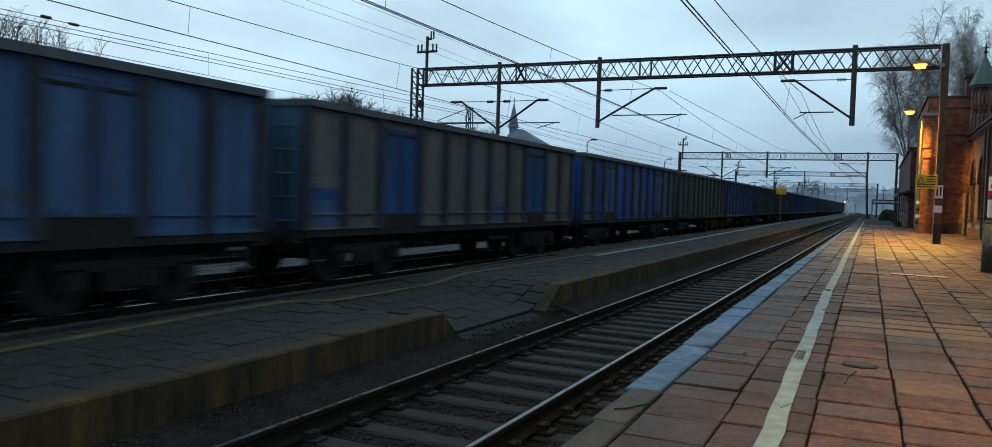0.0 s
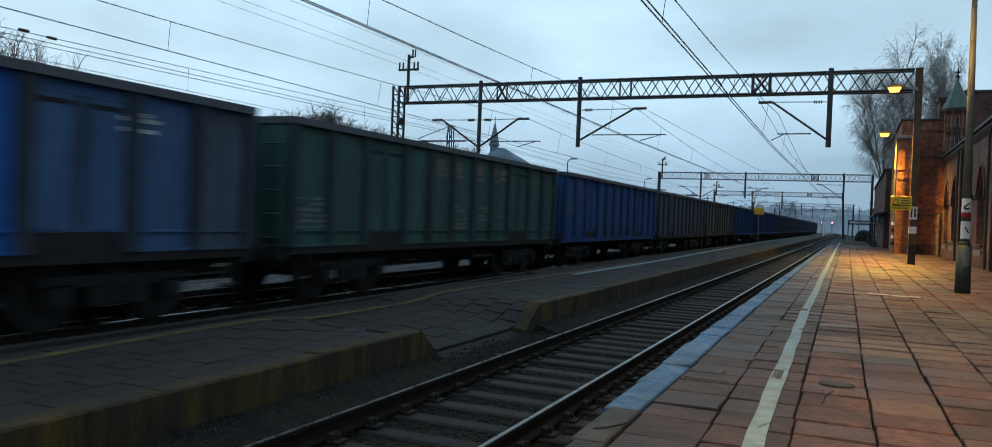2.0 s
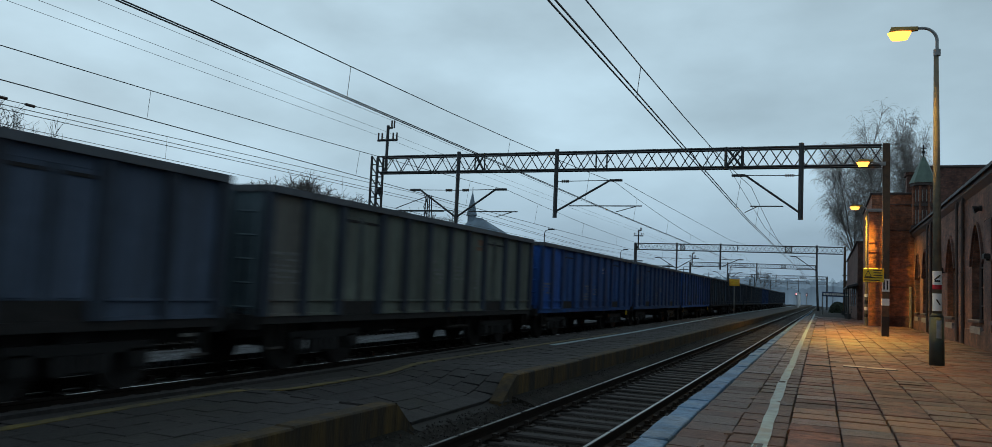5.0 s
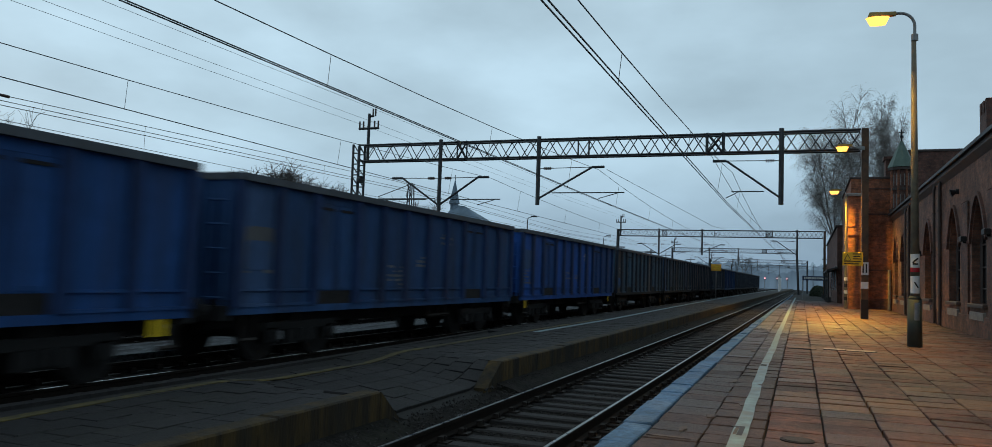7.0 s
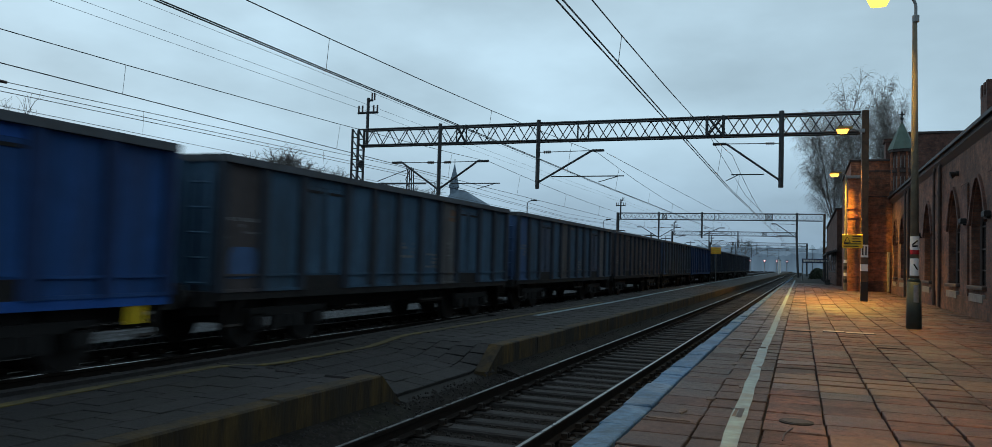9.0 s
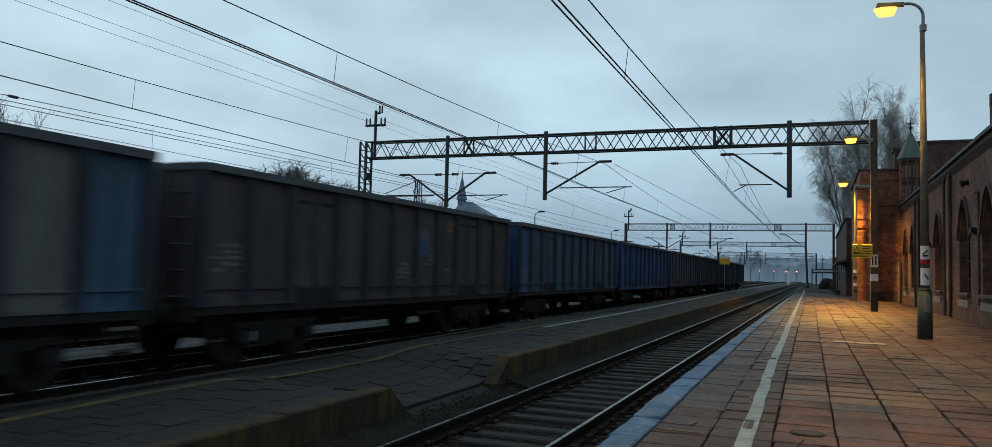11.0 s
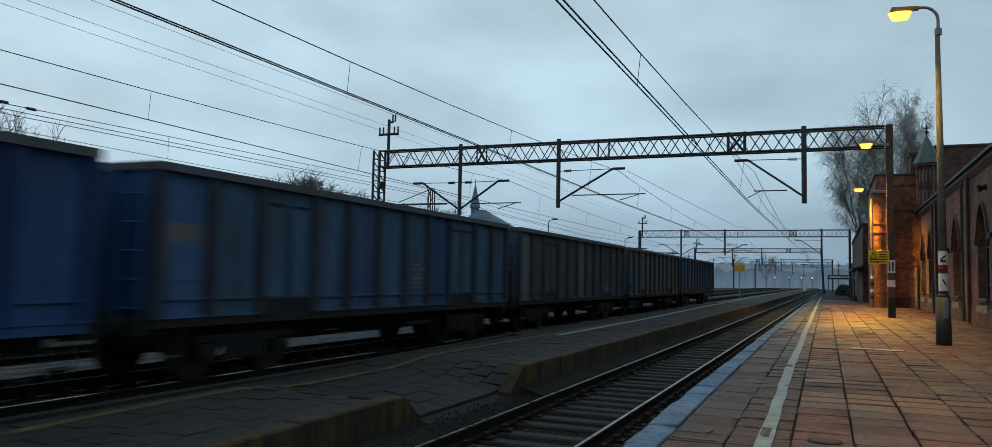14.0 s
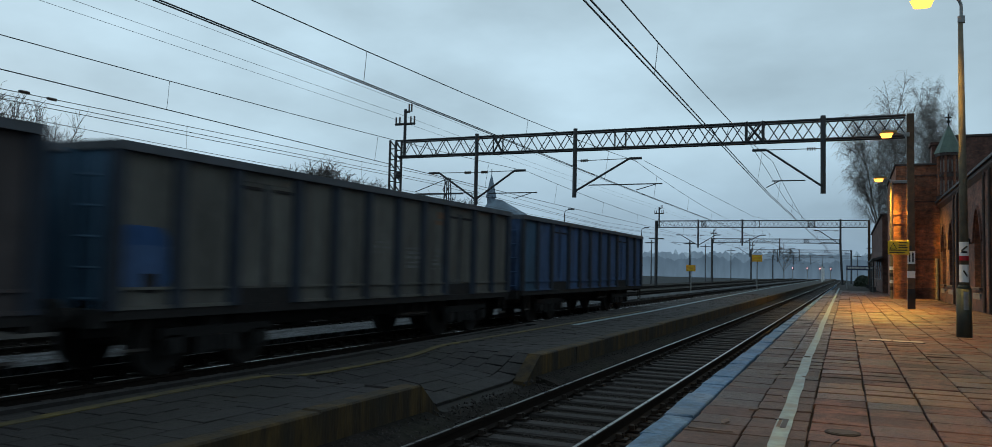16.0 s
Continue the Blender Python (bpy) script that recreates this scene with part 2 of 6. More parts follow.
M_yellow = surface("faded_yellow_line", (0.150, 0.112, 0.028), (0.050, 0.042, 0.020), 4, 0.8, spots=0.4, stain=(0.03, 0.026, 0.018), stain_scale=1.3, stain_amount=0.7, coords="World")
M_conc = surface("weathered_concrete", (0.30, 0.29, 0.27), (0.2, 0.19, 0.18), 4, 0.85, 0.3, 30, stain=(0.12, 0.11, 0.10), coords="World")
M_edge = surface("bare_edge_concrete", (0.060, 0.055, 0.049), (0.03, 0.028, 0.026), 3, 0.75, 0.4, 40, spots=0.4, vary=0.3, coords="World")
M_pale = surface("pale_platform_concrete", (0.13, 0.142, 0.158), (0.014, 0.0155, 0.017), 5.5, 0.85, 0.6, 20, spots=0.95, spec=0.15, stain=(0.005, 0.005, 0.006), stain_scale=0.9, stain_amount=1.0, stretch=(3.0, 0.6, 1), coords="World")
M_steel = surface("dark_painted_steel", (0.045, 0.05, 0.055), (0.03, 0.03, 0.033), 4, 0.6, coords="World")
M_rust = surface("rust_brown_steel", (0.125, 0.070, 0.038), (0.06, 0.036, 0.022), 3, 0.75, 0.2, 30, coords="World")
M_wire = surface("oxidised_copper_wire", (0.06, 0.06, 0.062), None, 5, 0.6)
M_porc = surface("brown_porcelain", (0.08, 0.05, 0.04), None, 5, 0.3)
M_brick = brickwork("red_brick", (0.37, 0.128, 0.060), (0.235, 0.082, 0.044), (0.14, 0.095, 0.07))
M_brick_hall = brickwork("sooty_red_brick", (0.205, 0.088, 0.054), (0.125, 0.056, 0.038), (0.10, 0.075, 0.06))
M_brick2 = brickwork("dark_brick", (0.15, 0.062, 0.043), (0.095, 0.043, 0.034), (0.085, 0.062, 0.052))
M_trim = surface("dark_trim", (0.07, 0.05, 0.045), None, 3, 0.7, coords="World")
M_stone = surface("pale_sill_stone", (0.24, 0.23, 0.22), (0.15, 0.14, 0.14), 4, 0.8, coords="World")
M_roof = surface("dark_roof_felt", (0.05, 0.045, 0.045), None, 2, 0.8, coords="World")
M_copper = surface("green_copper", (0.10, 0.155, 0.125), (0.06, 0.095, 0.08), 2, 0.6, coords="World")
M_glass = surface("dark_window_glass", (0.02, 0.022, 0.025), None, 3, 0.12, spec=0.6)
M_bark = surface("grey_bark", (0.24, 0.22, 0.20), (0.11, 0.10, 0.09), 4, 0.9, coords="World")
M_twig2 = surface("dark_bare_twigs", (0.11, 0.10, 0.095), None, 3, 0.9, coords="World")
# paled by the haze before the birches, put into the colour
M_twig = surface("bare_twigs", (0.31, 0.28, 0.26), None, 3, 0.9, coords="World")
M_signy = surface("yellow_sign_enamel", (0.75, 0.50, 0.02), (0.65, 0.43, 0.02), 3, 0.4)
M_signo = surface("amber_sign_enamel", (0.80, 0.40, 0.03), None, 3, 0.5)
M_signw = surface("white_sign_enamel", (0.75, 0.75, 0.74), (0.65, 0.65, 0.64), 3, 0.4)
M_red = surface("red_sign_enamel", (0.55, 0.02, 0.03), None, 3, 0.4)
M_black = surface("black_paint", (0.015, 0.015, 0.016), None, 3, 0.6)
M_navy = surface("navy_board", (0.03, 0.05, 0.12), None, 3, 0.5)
# concrete warmed in colour for the yellow lamplight on the poles
M_lampy = surface("lamplit_pole_concrete", (0.19, 0.16, 0.11), (0.12, 0.102, 0.075), 4, 0.8, 0.3, 30, coords="World")
M_galv = surface("galvanised_steel", (0.30, 0.31, 0.31), None, 5, 0.5, metal=0.4)
M_glow = glowing("sodium_lamp", (1.0, 0.42, 0.07), 3.0)
# amber of the glowing bowl put into the metal housing's own colour
M_head = surface("amber_lit_housing", (0.42, 0.27, 0.06), (0.24, 0.15, 0.04), 6, 0.5, 0.1, 40)
M_glow2 = glowing("signal_lamp", (1.0, 0.35, 0.40), 5.0)
# one near-black colour for underframes, bogies, buffers and floors
M_under = surface("blackish_underframe", (0.015, 0.0138, 0.0138), None, 6, 0.9)
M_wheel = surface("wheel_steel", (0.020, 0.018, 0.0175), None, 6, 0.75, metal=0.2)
M_church = surface("slate_church_roof", (0.20, 0.27, 0.34), None, 0.2, 0.8, coords="World")
M_farwall = surface("far_wall_plaster", (0.24, 0.22, 0.21), None, 0.4, 0.9, coords="World")


# ---- building blocks ----
class Geo:
    """Vertices and faces of one mesh."""

    def __init__(self):
        self.v, self.f = [], []

    def add(self, verts, faces, m=None):
        o = len(self.v)
        self.v += [tuple(m @ Vector(p)) for p in verts] if m is not None else [tuple(p) for p in verts]
        self.f += [tuple(o + i for i in q) for q in faces]
        return self

    def box(self, x0, x1, y0, y1, z0, z1, m=None):
        v = [(x, y, z) for z in (z0, z1) for y in (y0, y1) for x in (x0, x1)]
        return self.add(v, [(0, 2, 3, 1), (4, 5, 7, 6), (0, 1, 5, 4), (2, 6, 7, 3), (0, 4, 6, 2), (1, 3, 7, 5)], m)

    def slab(self, x0, x1, y0, y1, z0, z1, c=0.012, m=None):
        """A box with chamfered upper edges."""
        v = [(x, y, z0) for y in (y0, y1) for x in (x0, x1)] + [(x, y, z1 - c) for y in (y0, y1) for x in (x0, x1)]
        v += [(x, y, z1) for y in (y0 + c, y1 - c) for x in (x0 + c, x1 - c)]
        f = [(0, 2, 3, 1)]
        for a in (0, 4):
            f += [(a, a + 1, a + 5, a + 4), (a + 1, a + 3, a + 7, a + 5), (a + 3, a + 2, a + 6, a + 7), (a + 2, a, a + 4, a + 6)]
        f.append((8, 9, 11, 10))
        return self.add(v, f, m)

    def tube(self, p, q, r0, r1=None, n=6, caps=True):
        p, q = Vector(p), Vector(q)
        r1 = r0 if r1 is None else r1
        d = q - p
        if d.length < 1e-6:
            return self
        t = d.to_track_quat("Z", "Y").to_matrix()
        v = []
        for c, r in ((p, r0), (q, r1)):
            for i in range(n):
                a = 2 * math.pi * i / n
                v.append(c + t @ Vector((r * math.cos(a), r * math.sin(a), 0)))
        f = [(i, (i + 1) % n, n + (i + 1) % n, n + i) for i in range(n)]
        if caps:
            f += [tuple(range(n - 1, -1, -1)), tuple(range(n, 2 * n))]
        return self.add(v, f)

    def bar(self, p, q, w, h=None):
        """A square bar between two points."""
        return self.tube(p, q, w * 0.7071, n=4)

    def path(self, pts, r, n=6):
        """One round wire or pipe through all the points."""
        pts = [Vector(p) for p in pts]
        v, f = [], []
        side = None
        for k, p in enumerate(pts):
            d = (pts[min(k + 1, len(pts) - 1)] - pts[max(k - 1, 0)]).normalized()
            if side is None:
                side = d.orthogonal()
            side = (side - d * side.dot(d)).normalized()
            up = d.cross(side)
            v += [p + side * (r * math.cos(math.tau * i / n)) + up * (r * math.sin(math.tau * i / n)) for i in range(n)]
            if k:
                o = n * (k - 1)
                f += [(o + i, o + (i + 1) % n, o + n + (i + 1) % n, o + n + i) for i in range(n)]
        f += [tuple(range(n - 1, -1, -1)), tuple(range(len(v) - n, len(v)))]
        return self.add(v, f)

    def prism(self, profile, y0, y1):
        """A profile in x and z, drawn along y."""
        n = len(profile)
        v = [(x, y, z) for y in (y0, y1) for x, z in profile]
        f = [(i, (i + 1) % n, n + (i + 1) % n, n + i) for i in range(n)] + [tuple(range(n - 1, -1, -1)), tuple(range(n, 2 * n))]
        return self.add(v, f)

    def disc(self, c, axis, r, t, n=16):
        a = Vector(axis).normalized() * t / 2
        return self.tube(Vector(c) - a, Vector(c) + a, r, n=n)

    def mesh(self, name, material):
        me = bpy.data.meshes.new(name)
        me.from_pydata(self.v, [], self.f)
        bm = bmesh.new()
        bm.from_mesh(me)
        bmesh.ops.recalc_face_normals(bm, faces=bm.faces)
        bm.to_mesh(me)
        bm.free()
        me.materials.append(material)
        return me


def part(name, geo, material, parent=None, label="", smooth=False):
    ob = new(name, geo.mesh(name, material) if isinstance(geo, Geo) else geo)
    ob.parent = parent
    if label:
        ob["label"] = label
    if smooth:
        for p in ob.data.polygons:
            p.use_smooth = True
    return ob


def thing(name, label, category, group="", at=None, kind=""):
    ob = new(name)
    ob.empty_display_size = 0.2
    if at is not None:
        ob.matrix_world = at
    return tagged(ob, label, category, group, kind)


def piece(name, mesh, parent, m):
    ob = new(name, mesh)
    ob.parent = parent
    ob.matrix_basis = m
    return ob


def setting(name, geo, material, label, category):
    return tagged(part(name, geo, material), label, category, kind="structure")


# ---- ground, tracks, platforms ----
PZ = 0.40          # near platform
IZ = 0.27          # island platform
EDGE = 1.70
TB, ZB = -6.63, 0.137   # middle of the train's track, and its rail level
rnd = random.Random(7)

g = Geo()
g.box(-900, 900, -60, 1600, -1.2, -0.45)
setting("ground", g, M_field, "dark rough railway land under a misty dusk sky", "ground")
g = Geo()
g.box(-1.10, EDGE + 0.2, -6, 420, -0.45, -0.235)
for a, b, rise in ((-6, 9.1, 0.0), (9.1, 13.0, -0.12), (13.0, 420, 0.0)):
    g.prism([(-1.66, -0.45), (-1.10, -0.45), (-1.10, -0.235), (-1.32, -0.14 + rise * 0.6), (-1.66, -0.05 + rise)], a, b)
setting("trackbed", g, M_soil, "dark damp soil and ballast of the trackbed", "trackbed")
g = Geo()
g.box(-8.6, -4.40, -20, 420, -0.45, -0.06)
setting("trackbed_far", g, M_soil, "sooty ballast bed under the freight train", "trackbed")
g = Geo()
g.box(-24, -9.8, -20, 420, -0.45, -0.12)
setting("trackbed_yard", g, M_soil, "dark ballast bed of the yard tracks", "trackbed")


RAIL = [(-0.036, 0), (0.036, 0), (0.036, -0.035), (0.010, -0.05), (0.010, -0.13), (0.07, -0.15), (0.07, -0.165), (-0.07, -0.165), (-0.07, -0.15),
        (-0.010, -0.13), (-0.010, -0.05), (-0.036, -0.035)]


def track(x, z, y0, y1, label, pieces=0, worn=True):
    t = thing("railway_track", label, "track", "tracks", kind="structure")
    for side in (-0.7525, 0.7525):
        rail = part("rail", Geo().prism([(x + side + a, z + b) for a, b in RAIL], y0, y1), M_rail, t)
        if worn and (x + side > TB - 0.5):
            part("rail_head", Geo().box(x + side - 0.017, x + side + 0.021, y0, y1, z - 0.01, z + 0.0025), M_rail_head, rail, "bright worn rail head")
    s_mesh = Geo().slab(-1.27, 1.27, -0.125, 0.125, -0.13, 0.0, 0.02).mesh("sleeper", M_sleeper)
    c = Geo()
    for s in (-0.7525, 0.7525):
        c.box(s - 0.19, s + 0.19, -0.08, 0.08, 0.0, 0.022)
        for k in (-1, 1):
            c.box(s + k * 0.09 - 0.035, s + k * 0.09 + 0.035, -0.06, 0.06, 0.022, 0.075)
            c.tube((s + k * 0.125, 0, 0.02), (s + k * 0.125, 0, 0.085), 0.017, n=6)
            c.tube((s + k * 0.125, 0, 0.055), (s + k * 0.125, 0, 0.072), 0.030, n=6)
    c_mesh = c.mesh("fastening", M_clip)
    rest, rest_c = Geo(), Geo()
    n = int((y1 - y0) / 0.6)
    for i in range(n):
        y = y0 + 0.3 + 0.6 * i
        m = pose(x + rnd.uniform(-0.04, 0.04), y + rnd.uniform(-0.03, 0.03), z - 0.19 + rnd.uniform(-0.015, 0.01), 0, 0, rnd.uniform(-1.2, 1.2))
        if i < pieces:
            sl = piece("sleeper", s_mesh, t, m)
            f = piece("fastening", c_mesh, sl, pose(x, y, z - 0.187))
            f.matrix_basis = m.inverted() @ pose(x, y, z - 0.187)
        elif y < 140:
            rest.slab(-1.27, 1.27, -0.125, 0.125, -0.13, 0.0, 0.02, m)
            if y < 60:
                for s in (-0.7525, 0.7525):
                    for k in (-1, 1):
                        rest_c.box(x + s + k * 0.09 - 0.045, x + s + k * 0.09 + 0.045, y - 0.06, y + 0.06, z - 0.19, z - 0.10)
    if rest.v:
        tagged(part("sleeper_row", rest, M_sleeper, t), kind="stuff")
    if rest_c.v:
        tagged(part("fastening_row", rest_c, M_clip, t), kind="stuff")
    return t


track(0.0, 0.0, -6.0, 420, "rusty railway track on dark wooden sleepers beside the platform", 100)
track(TB, ZB, -12.0, 420, "track under the freight train with a bright rail head", 0)
track(-12.3, 0.05, -12.0, 420, "yard track on dark ballast beyond the freight train", 0, False)
track(-17.6, 0.05, -12.0, 420, "outer yard track on dark ballast", 0, False)


def stones(name, x0, x1, y0, y1, z, count, size, label, seed):
    """Loose stones on a bed, as one mesh."""
    r = random.Random(seed)
    geo = Geo()
    for _ in range(count):
        x, y = r.uniform(x0, x1), y0 + (y1 - y0) * r.random() ** 1.7
        s = size * r.uniform(0.5, 1.3)
        m = pose(x, y, z + s * 0.15 + (max(0.0, -1.10 - x) * 0.34 if x > -2 else 0), r.uniform(0, 360), r.uniform(0, 360), r.uniform(0, 360))
        v = [(s * r.uniform(0.4, 0.7), 0, 0), (-s * r.uniform(0.4, 0.7), 0, 0), (0, s * r.uniform(0.3, 0.6), 0), (0, -s * r.uniform(0.3, 0.6), 0),
             (0, 0, s * r.uniform(0.3, 0.5)), (0, 0, -s * 0.4)]
        geo.add(v, [(0, 2, 4), (2, 1, 4), (1, 3, 4), (3, 0, 4), (2, 0, 5), (1, 2, 5), (3, 1, 5), (0, 3, 5)], m)
    me = bpy.data.meshes.new(name)
    me.from_pydata(geo.v, [], geo.f)
    me.materials.append(M_ballast)
    tagged(new(name, me), label, "ballast", kind="stuff")


stones("ballast", -1.58, 1.66, 2.5, 36, -0.235, 24000, 0.042, "small dark crushed stones between the sleepers", 3)
stones("ballast_island", -5.95, -5.0, 3.0, 40, -0.06, 2500, 0.07, "sooty crushed stones beside the train track", 4)

# near platform: body, edge strip, slabs, line
g = Geo()
g.prism([(EDGE + 0.11, -0.45), (8.6, -0.45), (8.6, PZ - 0.05), (EDGE + 0.11, PZ - 0.05)], -4, 128)
platform = setting("platform_near", g, M_joint, "brown-grey paved station platform with a blue edge strip", "platform")
g = Geo()
g.prism([(EDGE + 0.08, -0.45), (EDGE + 0.15, -0.45), (EDGE + 0.15, PZ - 0.06), (EDGE + 0.08, PZ - 0.06)], -4, 128)
part("platform_wall", g, M_conc, platform, "stained concrete platform wall")

# island platform with a sunken crossing
CUT0, CUT1 = 8.95, 12.8


def ease(a, b, v):
    u = min(1.0, max(0.0, (v - a) / (b - a)))
    return u * u * (3 - 2 * u)


def island_z(x, y):
    """Height of the island's paving: flat, but for the worn crossing that dips to the track."""
    s = ease(CUT0 - 0.3, CUT0 + 0.9, y) * (1 - ease(CUT1 - 0.4, CUT1 + 1.2, y))
    return IZ - 0.40 * s * min(1.0, max(0.0, (x + 4.9) / 3.2)) ** 1.15


def rear_x(y):
    """The rear edge of the island's paving, which stands back from the train near the crossing."""
    return -4.45 - 0.48 * ease(10.0, 24.0, y)


g = Geo()
ys = [-14, 0, 8.3] + [8.5 + 0.25 * i for i in range(26)] + [16, 17.5, 19, 20.5, 22, 24, 60, 330]
xs_ = [-4.93, -4.4, -3.8, -3.2, -2.6, -2.1, -1.70]
nx_ = len(xs_)
g.add([(-1.70 + (x + 1.70) * (rear_x(y) + 1.70) / -3.23, y, island_z(x, y) - 0.055) for y in ys for x in xs_] + [(x, y, -0.45) for y in ys for x in (rear_x(y), -1.70)], [])
for j in range(len(ys) - 1):
    for i in range(nx_ - 1):
        g.f.append((j * nx_ + i, j * nx_ + i + 1, (j + 1) * nx_ + i + 1, (j + 1) * nx_ + i))
    o = len(ys) * nx_ + 2 * j
    g.f.append((o, o + 2, (j + 1) * nx_, j * nx_))
    g.f.append((o + 1, j * nx_ + nx_ - 1, (j + 1) * nx_ + nx_ - 1, o + 3))
island = setting("platform_island", g, M_joint, "narrow dark paved island platform between two tracks", "platform")
for a, b, nm in ((-14, CUT0, "kerb_wall"), (CUT1 + 0.4, 330, "kerb_wall")):
    g = Geo()
    L = b - a
    steps = max(2, int(min(L, 60) / 2.0))
    for i in range(steps):
        y0, y1 = a + min(L, 60) * i / steps, a + min(L, 60) * (i + 1) / steps
        dx = rnd.uniform(-0.012, 0.012)
        g.slab(-1.90, -1.64 + dx * 0.5, y0 + 0.0015, y1 - 0.0015, -0.45, IZ + 0.022 + rnd.uniform(-0.008, 0.008), 0.02)
    if L > 60:
        g.box(-1.90, -1.64, a + 60, b, -0.45, IZ + 0.022)
    part(nm, g, M_wallp, island, "low concrete edge wall with flaking yellow paint and moss")
# broken sloping ends of the wall at the crossing, and the sunken kerb between
g = Geo()
for y0, y1 in ((CUT0, CUT0 + 0.5), (CUT1 + 0.4, CUT1 - 0.25)):
    v = [(x, y, z) for x in (-1.64, -1.88) for y, z in ((y0, -0.45), (y0, IZ + 0.022), (y1, -0.10), (y1, -0.45))]
    g.add(v, [(0, 1, 2, 3), (4, 7, 6, 5), (1, 5, 6, 2), (2, 6, 7, 3), (0, 4, 5, 1)])
part("wall_end", g, M_wallp, island)
g = Geo()
for a, b in zip(ys[:-1], ys[1:]):
    v = [(rear_x(q) - d, q, z) for q in (a, b) for d, z in ((0.17, -0.45), (0.0, -0.45), (0.0, IZ - 0.01), (0.17, IZ - 0.01))]
    g.add(v, [(3, 2, 6, 7), (0, 3, 7, 4), (1, 5, 6, 2)])
part("rear_edge", g, M_island, island)
g = Geo()
for y in range(-6, 330, 6):
    if y < 26:
        for k in range(12):
            a, b = y + 0.5 * k, y + 0.5 * k + 0.5
            xa, xb = -3.58 - 0.27 * ease(3.0, 8.0, a), -3.58 - 0.27 * ease(3.0, 8.0, b)
            za, zb = island_z(xa - 0.07, a) + 0.010, island_z(xb - 0.07, b) + 0.010
            g.add([(xa - 0.15, a, za), (xa, a, za), (xb, b, zb), (xb - 0.15, b, zb), (xa - 0.15, a, za - 0.01), (xa, a, za - 0.01), (xb, b, zb - 0.01), (xb - 0.15, b, zb - 0.01)],
                  [(0, 1, 2, 3), (4, 7, 6, 5), (0, 4, 5, 1), (2, 6, 7, 3), (1, 5, 6, 2), (3, 7, 4, 0)])
part("safety_line", g, M_yellow, island, "faded yellow line on the paving")
g = Geo()
LINE = [(-3.60, 21), (-3.58, 30), (-3.85, 43), (-4.15, 60), (-4.45, 80), (-4.70, 120), (-4.70, 330)]
for (xa, a), (xb, b) in zip(LINE[:-1], LINE[1:]):
    z0, z1 = IZ + 0.010, IZ + 0.016
    g.add([(xa - 0.09, a, z0), (xa + 0.09, a, z0), (xb + 0.09, b, z0), (xb - 0.09, b, z0), (xa - 0.09, a, z1), (xa + 0.09, a, z1), (xb + 0.09, b, z1), (xb - 0.09, b, z1)],
          [(0, 3, 2, 1), (4, 5, 6, 7), (0, 1, 5, 4), (1, 2, 6, 5), (2, 3, 7, 6), (3, 0, 4, 7)])
part("white_line", g, M_white, island, "worn white line along the rear edge")

# platform beyond the train
g = Geo()
g.box(-9.8, -8.30, -20, 330, -0.45, 0.12)
setting("platform_far", g, M_pale, "pale concrete platform strip beyond the freight train", "platform")


# ---- station buildings ----
def arch(yc, half, sill, spring, apex, n=7):
    """Outline of a pointed opening, from the left foot over the apex to the right foot, in y and z."""
    pts = [(yc - half, sill)]
    for i in range(n + 1):
        a = i / n
        pts.append((yc - half * (1 - a) ** 1.0 * math.cos(a * 0.5), spring + (apex - spring) * math.sin(a * math.pi / 2) ** 0.85))
    left = pts[:]
    left[-1] = (yc, apex)
    return left + [(2 * yc - y, z) for y, z in reversed(left[:-1])]


def xprism(geo, outline, x0, x1):
    n = len(outline)
    v = [(x, y, z) for x in (x0, x1) for y, z in outline]
    return geo.add(v, [(i, (i + 1) % n, n + (i + 1) % n, n + i) for i in range(n)] + [tuple(range(n)), tuple(range(2 * n - 1, n - 1, -1))])


HX = 8.5
hall = thing("station_hall", "long red brick station hall with pointed arched windows", "building", at=pose(0, 0, 0))
WIN = [20.6, 25.2, 29.6, 34.2, 41.0, 45.4, 51.0, 55.0]
HALF = [1.2] * 7 + [1.0]
TOPZ, SILL, SPRING, APEX = 6.52, 1.40, 3.35, 4.87
g = Geo()
y = 14.0
for yc, hf in zip(WIN, HALF):
    g.box(HX, HX + 0.5, y, yc - hf, PZ - 0.3, TOPZ)
    g.box(HX, HX + 0.5, yc - hf, yc + hf, PZ - 0.3, SILL)
    o = arch(yc, hf, SILL, SPRING, APEX)
    mid = len(o) // 2
    xprism(g, o[1:mid + 1] + [(yc, TOPZ), (yc - hf, TOPZ)], HX, HX + 0.5)
    xprism(g, o[mid:-1] + [(yc + hf, TOPZ), (yc, TOPZ)], HX, HX + 0.5)
    y = yc + hf
g.box(HX, HX + 0.5, y, 57.5, PZ - 0.3, TOPZ)
part("wall", g, M_brick_hall, hall, "weathered red brick wall")
g = Geo()
for y0, y1 in ((14, 36.9), (38.3, 47.6), (48.9, 57.0)):
    g.slab(HX - 0.07, HX - 0.003, y0, y1, PZ - 0.2, 1.02, 0.03)
part("plinth", g, M_brick2, hall, "dark brick plinth")
